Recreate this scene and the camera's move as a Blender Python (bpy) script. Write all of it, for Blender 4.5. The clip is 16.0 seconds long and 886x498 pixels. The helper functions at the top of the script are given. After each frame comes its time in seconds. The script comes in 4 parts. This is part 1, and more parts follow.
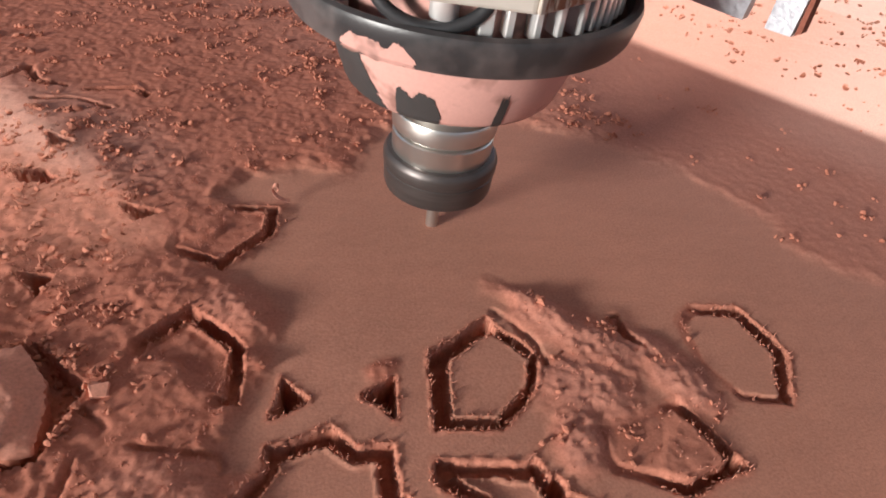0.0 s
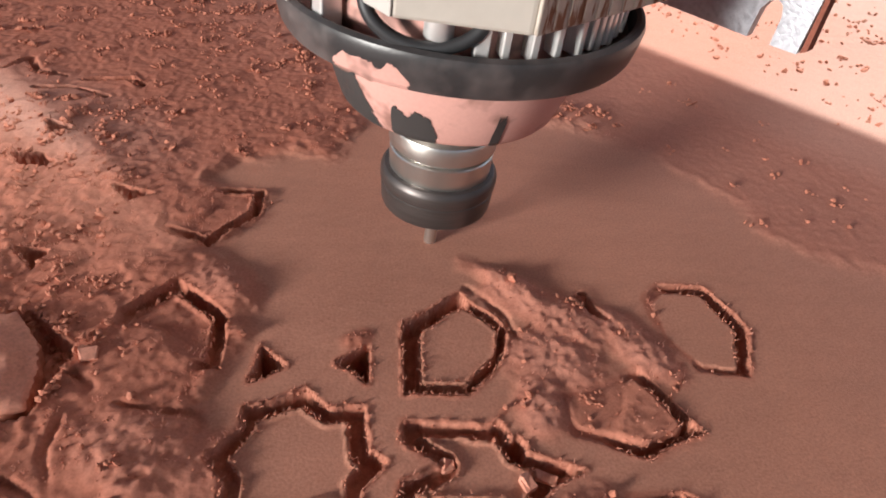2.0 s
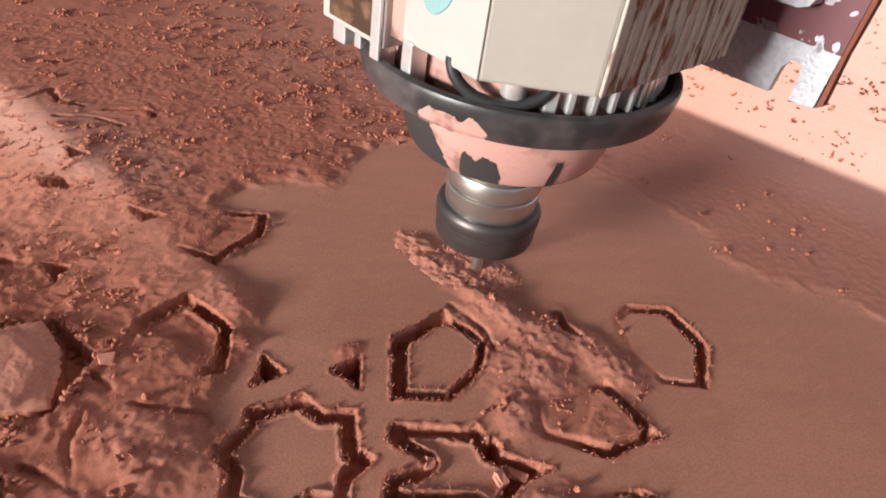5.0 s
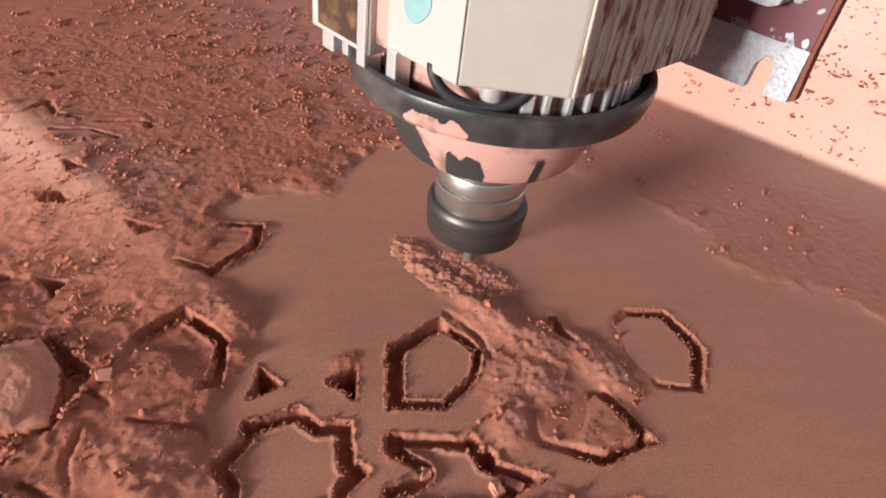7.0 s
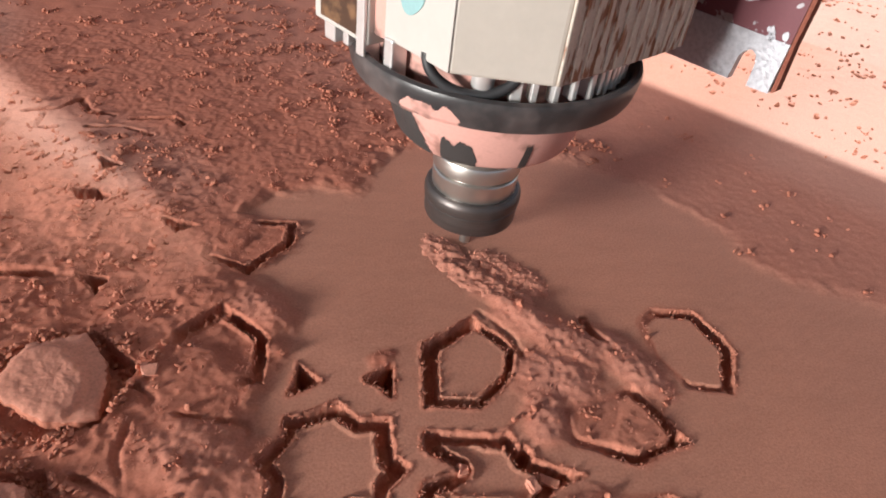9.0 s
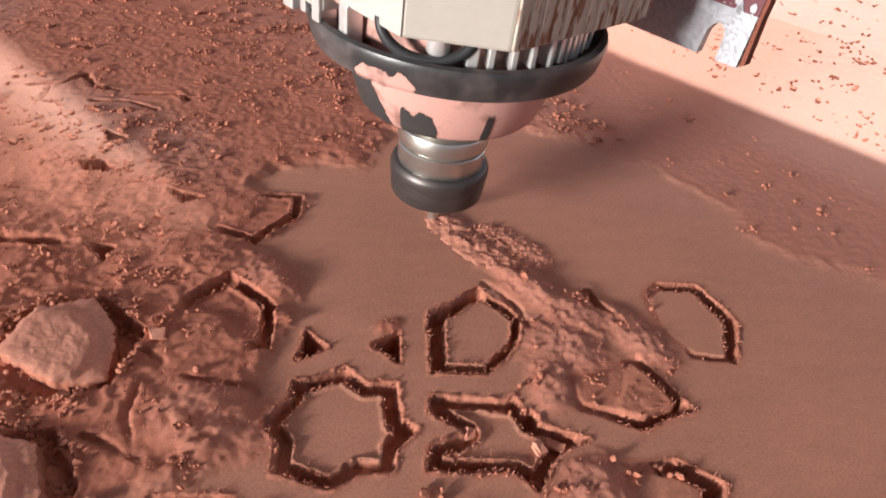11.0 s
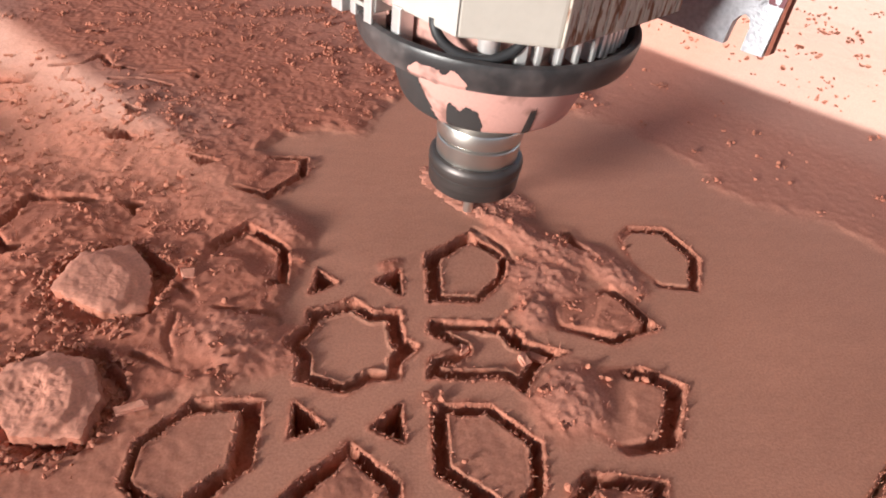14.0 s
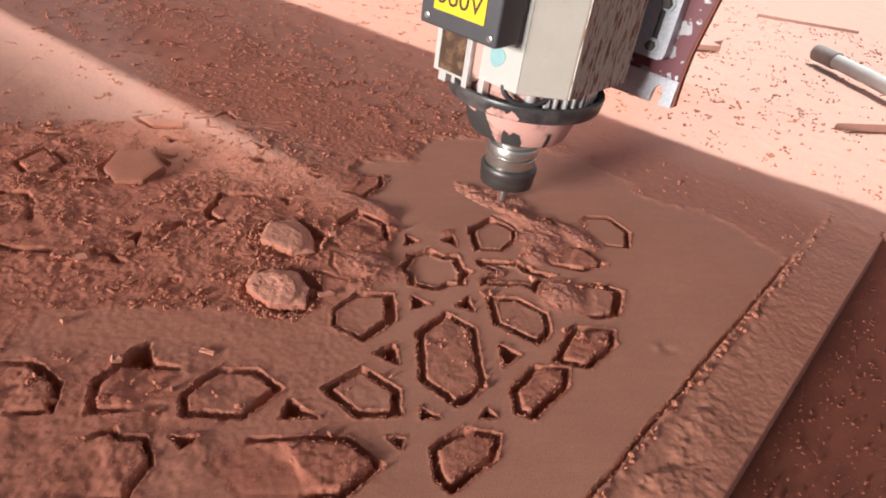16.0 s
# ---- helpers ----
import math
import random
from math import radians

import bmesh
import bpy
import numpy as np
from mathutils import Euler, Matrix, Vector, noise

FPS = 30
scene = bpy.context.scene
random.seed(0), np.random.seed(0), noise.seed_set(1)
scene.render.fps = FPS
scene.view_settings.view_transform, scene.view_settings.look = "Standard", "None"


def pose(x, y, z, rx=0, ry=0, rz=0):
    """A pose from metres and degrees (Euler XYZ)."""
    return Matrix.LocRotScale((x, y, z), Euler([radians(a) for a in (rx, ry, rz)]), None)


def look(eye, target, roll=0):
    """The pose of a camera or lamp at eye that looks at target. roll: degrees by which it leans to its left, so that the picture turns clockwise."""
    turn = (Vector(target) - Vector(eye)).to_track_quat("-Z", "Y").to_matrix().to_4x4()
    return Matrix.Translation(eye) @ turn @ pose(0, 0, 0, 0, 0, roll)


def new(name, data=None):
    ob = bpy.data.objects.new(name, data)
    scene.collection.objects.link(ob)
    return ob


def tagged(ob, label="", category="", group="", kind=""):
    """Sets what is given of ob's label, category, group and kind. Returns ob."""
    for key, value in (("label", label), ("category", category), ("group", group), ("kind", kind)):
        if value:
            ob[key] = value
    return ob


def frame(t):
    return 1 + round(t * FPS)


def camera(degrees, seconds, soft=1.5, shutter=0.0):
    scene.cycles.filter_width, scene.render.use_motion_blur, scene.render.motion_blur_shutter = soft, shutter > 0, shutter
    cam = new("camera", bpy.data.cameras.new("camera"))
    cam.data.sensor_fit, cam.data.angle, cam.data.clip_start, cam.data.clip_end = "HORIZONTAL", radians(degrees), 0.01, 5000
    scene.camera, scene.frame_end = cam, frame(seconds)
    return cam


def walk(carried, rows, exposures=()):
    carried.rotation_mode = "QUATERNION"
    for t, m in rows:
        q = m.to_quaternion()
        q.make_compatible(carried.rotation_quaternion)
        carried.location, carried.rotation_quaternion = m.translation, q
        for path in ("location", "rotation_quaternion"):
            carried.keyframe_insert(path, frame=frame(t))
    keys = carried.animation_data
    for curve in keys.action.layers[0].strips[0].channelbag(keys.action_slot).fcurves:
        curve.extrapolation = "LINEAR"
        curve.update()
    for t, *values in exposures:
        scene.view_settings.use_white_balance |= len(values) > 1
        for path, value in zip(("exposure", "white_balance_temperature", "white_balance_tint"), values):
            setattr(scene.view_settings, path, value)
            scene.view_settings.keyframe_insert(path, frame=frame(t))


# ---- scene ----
cam = camera(67.9, 16.0, 1.9)
PATH = [
    (0, (-0.028, -0.13, 0.194), (0.223, 1.38, -1.093), 8.6),
    (0.5, (-0.027, -0.134, 0.191), (0.216, 1.373, -1.102), 8.6),
    (1, (-0.025, -0.14, 0.193), (0.203, 1.371, -1.098), 8.6),
    (1.5, (-0.025, -0.146, 0.197), (0.185, 1.372, -1.089), 8.1),
    (2, (-0.016, -0.148, 0.196), (0.216, 1.371, -1.085), 8.4),
    (2.5, (-0.018, -0.152, 0.199), (0.199, 1.373, -1.077), 8.1),
    (3, (-0.015, -0.157, 0.2), (0.204, 1.371, -1.071), 8.6),
    (3.5, (-0.017, -0.162, 0.2), (0.204, 1.361, -1.077), 8.9),
    (4, (-0.012, -0.165, 0.205), (0.246, 1.409, -1.002), 8.9),
    (4.5, (-0.012, -0.167, 0.21), (0.237, 1.401, -1.007), 8.6),
    (5, (-0.015, -0.171, 0.212), (0.226, 1.397, -1.005), 9.1),
    (5.2, (-0.016, -0.17, 0.216), (0.237, 1.393, -1.006), 9.3),
    (7.3, (-0.01, -0.167, 0.219), (0.215, 1.39, -1.016), 7.6),
    (7.5, (-0.012, -0.166, 0.221), (0.227, 1.38, -1.025), 8.1),
    (8, (-0.024, -0.17, 0.221), (0.175, 1.396, -1.007), 7.6),
    (8.5, (-0.023, -0.169, 0.223), (0.18, 1.384, -1.02), 7.7),
    (10.8, (-0.025, -0.176, 0.214), (0.171, 1.37, -1.04), 8.0),
    (11, (-0.027, -0.178, 0.213), (0.186, 1.363, -1.043), 8.4),
    (11.5, (-0.028, -0.191, 0.198), (0.142, 1.307, -1.117), 8.6),
    (12, (-0.029, -0.193, 0.187), (0.15, 1.274, -1.16), 8.5),
    (12.5, (-0.03, -0.192, 0.193), (0.138, 1.284, -1.146), 7.7),
    (13, (-0.026, -0.192, 0.194), (0.133, 1.281, -1.15), 7.7),
    (13.5, (-0.026, -0.197, 0.203), (0.128, 1.281, -1.136), 6.8),
    (14, (-0.03, -0.222, 0.22), (0.201, 1.302, -1.055), 7.4),
    (14.5, (-0.043, -0.276, 0.247), (0.258, 1.284, -0.968), 7.9),
    (15, (-0.078, -0.33, 0.268), (0.228, 1.272, -0.889), 8.2),
    (15.5, (-0.102, -0.39, 0.281), (0.239, 1.22, -0.856), 8.5),
    (16, (-0.123, -0.428, 0.289), (0.249, 1.204, -0.806), 9.1),
]
walk(cam, [(t, look(eye, target, roll)) for t, eye, target, roll in PATH],
     [(0.0, 0.64), (1.0, 0.65), (2.0, 0.64), (3.0, 0.80), (5.0, 0.66), (8.0, 0.67), (11.0, 0.77), (12.0, 0.97), (13.5, 0.96), (14.5, 0.77), (15.5, 0.67), (16.0, 0.60)])

# ---- light ----
# plan directions of the machine: A along the gantry beam, N across it, M across the board's cut edge
A = Vector((0.727, -0.687, 0.0))
N = Vector((0.687, 0.727, 0.0))
M = Vector((0.655, -0.756, 0.0))
SUN_UP, SUN_TURN = 65.0, 46.6
DOOR_TURN = 216.0

world = bpy.data.worlds.new("sky")
scene.world = world
world.use_nodes = True
wn = world.node_tree.nodes
sky = wn.new("ShaderNodeTexSky")
sky.sky_type = "NISHITA"
sky.sun_disc = False
sky.sun_elevation = radians(SUN_UP)
sky.sun_rotation = radians(90 - SUN_TURN)
sky.dust_density = 4.0
world.node_tree.links.new(sky.outputs[0], wn["Background"].inputs[0])
wn["Background"].inputs[1].default_value = 0.10

sun_data = bpy.data.lights.new("sun", "SUN")
sun_data.energy = 5.0
sun_data.angle = radians(2.2)
sun_data.color = (0.80, 0.97, 1.0)
sun = new("sun", sun_data)
sx, sy = math.cos(radians(SUN_TURN)), math.sin(radians(SUN_TURN))
sun.matrix_world = look((sx, sy, math.tan(radians(SUN_UP))), (0, 0, 0))

door_data = bpy.data.lights.new("doorway_light", "AREA")
door_data.shape = "RECTANGLE"
door_data.size, door_data.size_y = 1.5, 0.85
door_data.energy = 480.0
door_data.color = (1.0, 0.96, 0.92)
door_light = new("doorway_light", door_data)
door_light.matrix_world = look((6.0 * math.cos(radians(DOOR_TURN)), 6.0 * math.sin(radians(DOOR_TURN)), 1.15), (0.0, 0.05, 0.0))


# ---- materials ----
def nodes_of(name):
    m = bpy.data.materials.new(name)
    m.use_nodes = True
    nt = m.node_tree
    return m, nt, nt.nodes["Principled BSDF"]


def noise_node(nt, scale, detail=6.0, rough=0.6, coords=None):
    n = nt.nodes.new("ShaderNodeTexNoise")
    n.inputs["Scale"].default_value = scale
    n.inputs["Detail"].default_value = detail
    n.inputs["Roughness"].default_value = rough
    if coords is None:
        coords = nt.nodes.new("ShaderNodeTexCoord").outputs["Object"]
    nt.links.new(coords, n.inputs["Vector"])
    return n


def ramp_node(nt, fac, stops):
    r = nt.nodes.new("ShaderNodeValToRGB")
    els = r.color_ramp.elements
    while len(els) < len(stops):
        els.new(0.5)
    for e, (p, c) in zip(els, stops):
        e.position, e.color = p, (*c, 1.0) if len(c) == 3 else c
    nt.links.new(fac, r.inputs["Fac"])
    return r


def mix_node(nt, fac, a, b, mode="MIX"):
    m = nt.nodes.new("ShaderNodeMix")
    m.data_type, m.blend_type = "RGBA", mode
    for sock, v in ((m.inputs[0], fac), (m.inputs[6], a), (m.inputs[7], b)):
        if isinstance(v, (int, float)):
            sock.default_value = v
        elif isinstance(v, tuple):
            sock.default_value = (*v, 1.0)
        else:
            nt.links.new(v, sock)
    return m.outputs[2]


def bump_node(nt, bsdf, height, strength, dist, below=None):
    b = nt.nodes.new("ShaderNodeBump")
    b.inputs["Strength"].default_value = strength
    b.inputs["Distance"].default_value = dist
    nt.links.new(height, b.inputs["Height"])
    if below:
        nt.links.new(below, b.inputs["Normal"])
    nt.links.new(b.outputs[0], bsdf.inputs["Normal"])
    return b.outputs[0]


RED = (0.44, 0.163, 0.107)
TAN = (0.51, 0.238, 0.164)
# tone of sunlit dust, its bleaching put into the colour
SUN_PALE = (0.46, 0.232, 0.176)
FRESH = (0.56, 0.245, 0.175)


def dust_material(name, attribute=True, tint=(1.0, 1.0, 1.0)):
    m, nt, p = nodes_of(name)
    co = nt.nodes.new("ShaderNodeTexCoord").outputs["Object"]
    big = noise_node(nt, 9.0, 4.0, 0.55, co)
    mid = noise_node(nt, 90.0, 6.0, 0.65, co)
    fine = noise_node(nt, 900.0, 3.0, 0.6, co)
    red = mix_node(nt, mid.outputs["Fac"], tuple(a * b * 0.86 for a, b in zip(RED, tint)), tuple(min(1, a * b * 1.14) for a, b in zip(RED, tint)))
    tan = mix_node(nt, big.outputs["Fac"], tuple(a * b * 0.80 for a, b in zip(TAN, tint)), tuple(a * b * 1.18 for a, b in zip(TAN, tint)))
    if attribute:
        mp = nt.nodes.new("ShaderNodeMapping")
        mp.inputs["Rotation"].default_value = (0, 0, radians(38))
        mp.inputs["Scale"].default_value = (1.0, 5.0, 1.0)
        nt.links.new(co, mp.inputs["Vector"])
        streak = noise_node(nt, 22.0, 4.0, 0.6, mp.outputs[0])
        smear = ramp_node(nt, streak.outputs["Fac"], [(0.30, (0.94, 0.93, 0.92)), (0.68, (1.04, 1.03, 1.02))])
        tan = mix_node(nt, 1.0, tan, smear.outputs["Color"], "MULTIPLY")
        at = nt.nodes.new("ShaderNodeAttribute")
        at.attribute_name = "loose"
        col = mix_node(nt, at.outputs["Fac"], tan, red)
        # sunlit paleness mixed in as colour
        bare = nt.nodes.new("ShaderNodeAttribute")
        bare.attribute_name = "sun_pale"
        sun_pale = mix_node(nt, mid.outputs["Fac"], tuple(a * 0.92 for a in SUN_PALE), tuple(a * 1.08 for a in SUN_PALE))
        col = mix_node(nt, bare.outputs["Fac"], col, sun_pale)
        new_dust = nt.nodes.new("ShaderNodeAttribute")
        new_dust.attribute_name = "fresh"
        pink = mix_node(nt, mid.outputs["Fac"], tuple(a * 0.9 for a in FRESH), tuple(a * 1.1 for a in FRESH))
        col = mix_node(nt, new_dust.outputs["Fac"], col, pink)
    else:
        col = red
    spots = ramp_node(nt, fine.outputs["Fac"], [(0.3, (0.82, 0.80, 0.79)), (0.62, (1.06, 1.06, 1.06))])
    col = mix_node(nt, 1.0, col, spots.outputs["Color"], "MULTIPLY")
    nt.links.new(col, p.inputs["Base Color"])
    p.inputs["Roughness"].default_value = 0.95
    p.inputs["Specular IOR Level"].default_value = 0.15
    first = bump_node(nt, p, mid.outputs["Fac"], 0.13, 0.0010)
    bump_node(nt, p, fine.outputs["Fac"], 0.26, 0.0004, first)
    return m


DUST = dust_material("red_fibreboard_dust")
CRUMB = dust_material("fibreboard_crumbs", False, (1.04, 1.10, 1.10))
DRIFT = dust_material("fresh_dust", False, (1.28, 1.50, 1.60))
# pale chips and fibres, lightened further for the lit tops of the blocks
PALE = dust_material("broken_fibreboard", False, (1.42, 1.72, 1.86))
BED = dust_material("machine_bed_dust", False, (0.56, 0.50, 0.48))
DUST_OUT = dust_material("dull_red_board_face", False, (0.82, 0.88, 0.88))
# dust colour lightened to carry the sunlit look of the back sheet
SHEET_DUST = dust_material("sunlit_pale_sheet_dust", False, (0.98, 1.46, 1.72))
PLATE_DUST = dust_material("dark_dust_on_the_plate", False, (0.50, 0.48, 0.50))


def plain(name, colour, rough=0.5, metal=0.0, grain=400.0, vary=0.15, relief=0.15, stretch=None):
    m, nt, p = nodes_of(name)
    co = nt.nodes.new("ShaderNodeTexCoord").outputs["Object"]
    if stretch:
        mp = nt.nodes.new("ShaderNodeMapping")
        mp.inputs["Scale"].default_value = stretch
        nt.links.new(co, mp.inputs["Vector"])
        co = mp.outputs[0]
    n = noise_node(nt, grain, 5.0, 0.6, co)
    big = noise_node(nt, 35.0, 4.0, 0.6, co)
    col = mix_node(nt, n.outputs["Fac"], tuple(c * (1 - vary) for c in colour), tuple(min(1, c * (1 + vary)) for c in colour))
    stain = ramp_node(nt, big.outputs["Fac"], [(0.35, (1 - vary,) * 3), (0.65, (1.0, 1.0, 1.0))])
    nt.links.new(mix_node(nt, 1.0, col, stain.outputs["Color"], "MULTIPLY"), p.inputs["Base Color"])
    rr = nt.nodes.new("ShaderNodeMapRange")
    rr.inputs["To Min"].default_value, rr.inputs["To Max"].default_value = rough * 0.8, min(1, rough * 1.2)
    nt.links.new(n.outputs["Fac"], rr.inputs["Value"])
    nt.links.new(rr.outputs[0], p.inputs["Roughness"])
    p.inputs["Metallic"].default_value = metal
    bump_node(nt, p, n.outputs["Fac"], relief, 0.0003)
    return m


def caked(name, under, over, scale, cut, soft=0.02, rough=0.4, metal=0.0, stretch=None, over_rough=0.9):
    """A surface on which patches of dust or paint still cling."""
    m, nt, p = nodes_of(name)
    co = nt.nodes.new("ShaderNodeTexCoord").outputs["Object"]
    if stretch:
        mp = nt.nodes.new("ShaderNodeMapping")
        mp.inputs["Scale"].default_value = stretch
        nt.links.new(co, mp.inputs["Vector"])
        co = mp.outputs[0]
    big = noise_node(nt, scale, 3.0, 0.55, co)
    fine = noise_node(nt, 700.0, 4.0, 0.6)
    mask = ramp_node(nt, big.outputs["Fac"], [(cut - soft, (0, 0, 0)), (cut + soft, (1, 1, 1))])
    lo = mix_node(nt, fine.outputs["Fac"], tuple(c * 0.75 for c in under), tuple(c * 1.25 for c in under))
    hi = mix_node(nt, fine.outputs["Fac"], tuple(c * 0.9 for c in over), tuple(min(1, c * 1.1) for c in over))
    nt.links.new(mix_node(nt, mask.outputs["Color"], lo, hi), p.inputs["Base Color"])
    rr = nt.nodes.new("ShaderNodeMapRange")
    rr.inputs["To Min"].default_value, rr.inputs["To Max"].default_value = rough, over_rough
    nt.links.new(mask.outputs["Color"], rr.inputs["Value"])
    nt.links.new(rr.outputs[0], p.inputs["Roughness"])
    mm = nt.nodes.new("ShaderNodeMapRange")
    mm.inputs["To Min"].default_value, mm.inputs["To Max"].default_value = metal, 0.0
    nt.links.new(mask.outputs["Color"], mm.inputs["Value"])
    nt.links.new(mm.outputs[0], p.inputs["Metallic"])
    first = bump_node(nt, p, mask.outputs["Color"], 0.3, 0.00025)
    bump_node(nt, p, fine.outputs["Fac"], 0.15, 0.0003, first)
    return m


PINK = (0.60, 0.32, 0.27)
BLACK_RING = caked("black_paint_with_clinging_dust", (0.036, 0.034, 0.035), (0.13, 0.105, 0.10), 42.0, 0.56, 0.12, 0.36, 0.0, None, 0.7)
CONE_CAKE = caked("black_paint_under_caked_dust", (0.30, 0.15, 0.12), PINK, 60.0, 0.36, 0.06, 0.8)
DARK_PAINT = plain("bare_black_paint", (0.05, 0.046, 0.045), 0.55)
CORE_CAKE = caked("dusty_casting", (0.2, 0.11, 0.09), PINK, 60.0, 0.47, 0.06, 0.7)
STEEL = plain("brushed_steel", (0.60, 0.575, 0.535), 0.31, 0.92, 60.0, 0.03, 0.01, (1.0, 1.0, 8.0))
DARK_STEEL = plain("dark_oxide_steel", (0.115, 0.10, 0.095), 0.42, 0.7, 120.0, 0.2, 0.1, (1.0, 1.0, 12.0))
ALU = plain("cast_aluminium", (0.50, 0.455, 0.40), 0.55, 0.1, 300.0, 0.07, 0.12)
ALU_FACE = plain("painted_aluminium", (0.49, 0.465, 0.43), 0.5, 0.0, 300.0, 0.05, 0.08)
RIBBED = caked("ribbed_aluminium_with_rust_red_dust", (0.52, 0.46, 0.39), (0.25, 0.115, 0.065), 330.0, 0.555, 0.04, 0.6, 0.0, (1.0, 1.0, 0.22))
FIN = plain("bare_aluminium", (0.82, 0.80, 0.78), 0.35, 0.6, 300.0, 0.08, 0.1)
BOX = plain("grey_plastic", (0.075, 0.072, 0.078), 0.5, 0.0, 900.0, 0.12, 0.2)
YELLOW = plain("yellow_label", (0.85, 0.58, 0.02), 0.5, 0.0, 300.0, 0.05, 0.03)
INK = plain("black_ink", (0.06, 0.03, 0.02), 0.6)
BRASS = caked("tarnished_nameplate", (0.09, 0.052, 0.035), (0.19, 0.10, 0.05), 120.0, 0.56, 0.08, 0.4, 0.3, None, 0.5)
TEAL = plain("teal_paint", (0.27, 0.46, 0.47), 0.6)
RUBBER = plain("black_rubber", (0.03, 0.03, 0.032), 0.45)
MAROON = caked("chipped_maroon_paint", (0.40, 0.38, 0.40), (0.13, 0.035, 0.045), 70.0, 0.40, 0.01, 0.4, 0.8, None, 0.5)
GALV = caked("galvanised_steel", (0.44, 0.45, 0.49), (0.50, 0.51, 0.55), 420.0, 0.5, 0.12, 0.42, 0.85, None, 0.5)
GREY_PAINT = plain("machine_grey_paint", (0.35, 0.35, 0.36), 0.55)
WALL = plain("plaster", (0.62, 0.58, 0.54), 0.9, 0.0, 80.0, 0.08, 0.3)
FITTING = plain("dusty_pipe_fitting", (0.20, 0.14, 0.12), 0.7, 0.0, 200.0, 0.2, 0.2)
PIPE = plain("dusty_plastic_pipe", (0.40, 0.34, 0.31), 0.6, 0.0, 200.0, 0.12, 0.2)


# ---- mesh helpers ----
def mesh_object(name, verts, faces, material, parent=None, label="", smooth=False):
    me = bpy.data.meshes.new(name)
    me.from_pydata(verts, [], faces)
    me.update()
    me.materials.append(material)
    if smooth:
        me.shade_smooth()
    ob = new(name, me)
    if parent:
        ob.parent = parent
    if label:
        tagged(ob, label)
    return ob


def part(name, bm, material, parent, label="", smooth=False):
    me = bpy.data.meshes.new(name)
    bmesh.ops.recalc_face_normals(bm, faces=bm.faces)
    bm.to_mesh(me)
    bm.free()
    me.materials.append(material)
    if smooth:
        me.shade_smooth()
        me.set_sharp_from_angle(angle=radians(35))
    ob = new(name, me)
    if parent:
        ob.parent = parent
    if label:
        tagged(ob, label)
    return ob


def box_bm(x0, x1, y0, y1, z0, z1, bevel=0.0, segments=2):
    bm = bmesh.new()
    bmesh.ops.create_cube(bm, size=1.0)
    for v in bm.verts:
        v.co = Vector(((x0 + x1) / 2 + v.co.x * (x1 - x0), (y0 + y1) / 2 + v.co.y * (y1 - y0), (z0 + z1) / 2 + v.co.z * (z1 - z0)))
    if bevel:
        bmesh.ops.bevel(bm, geom=bm.edges[:], offset=bevel, segments=segments, affect="EDGES", profile=0.5)
    return bm


def prism_bm(outline, z0, z1, bevel=0.0):
    """An upright prism over a plan outline."""
    bm = bmesh.new()
    lo = [bm.verts.new((x, y, z0)) for x, y in outline]
    f = bm.faces.new(lo)
    ext = bmesh.ops.extrude_face_region(bm, geom=[f])
    for v in ext["geom"]:
        if isinstance(v, bmesh.types.BMVert):
            v.co.z = z1
    if bevel:
        bmesh.ops.bevel(bm, geom=bm.edges[:], offset=bevel, segments=2, affect="EDGES", profile=0.5)
    return bm


def lathe_bm(profile, steps=96, cap=True):
    """A turned body: profile of (radius, height) from the bottom up."""
    bm = bmesh.new()
    rings = []
    for r, z in profile:
        rings.append([bm.verts.new((r * math.cos(2 * math.pi * k / steps), r * math.sin(2 * math.pi * k / steps), z)) for k in range(steps)])
    for a, b in zip(rings, rings[1:]):
        for k in range(steps):
            bm.faces.new((a[k], a[(k + 1) % steps], b[(k + 1) % steps], b[k]))
    if cap:
        bm.faces.new(rings[0][::-1])
        bm.faces.new(rings[-1])
    return bm


def tube_bm(points, radius, sides=12):
    bm = bmesh.new()
    pts = [Vector(p) for p in points]
    rings = []
    for i, p in enumerate(pts):
        way = (pts[min(i + 1, len(pts) - 1)] - pts[max(i - 1, 0)]).normalized()
        q = way.to_track_quat("Z", "Y")
        rings.append([bm.verts.new(p + q @ Vector((radius * math.cos(2 * math.pi * k / sides), radius * math.sin(2 * math.pi * k / sides), 0))) for k in range(sides)])
    for a, b in zip(rings, rings[1:]):
        for k in range(sides):
            bm.faces.new((a[k], a[(k + 1) % sides], b[(k + 1) % sides], b[k]))
    bm.faces.new(rings[0][::-1])
    bm.faces.new(rings[-1])
    return bm


# ---- relief of the board ----
def value_noise(x, y, cell, seed):
    rng = np.random.default_rng(seed)
    g = rng.random((256, 256))
    u, v = x / cell + 1000.0, y / cell + 1000.0
    i, j = np.floor(u).astype(int), np.floor(v).astype(int)
    fu, fv = u - i, v - j
    fu, fv = fu * fu * (3 - 2 * fu), fv * fv * (3 - 2 * fv)
    i0, j0, i1, j1 = i % 256, j % 256, (i + 1) % 256, (j + 1) % 256
    return (g[i0, j0] * (1 - fu) + g[i1, j0] * fu) * (1 - fv) + (g[i0, j1] * (1 - fu) + g[i1, j1] * fu) * fv


def fbm(x, y, cell, octaves, seed, gain=0.5):
    s, a, t = 0.0, 1.0, 0.0
    for k in range(octaves):
        c, si = math.cos(0.6 * k), math.sin(0.6 * k)
        s = s + a * (value_noise(c * x - si * y, si * x + c * y, cell / 2 ** k, seed + k) - 0.5)
        t += a
        a *= gain
    return s / t


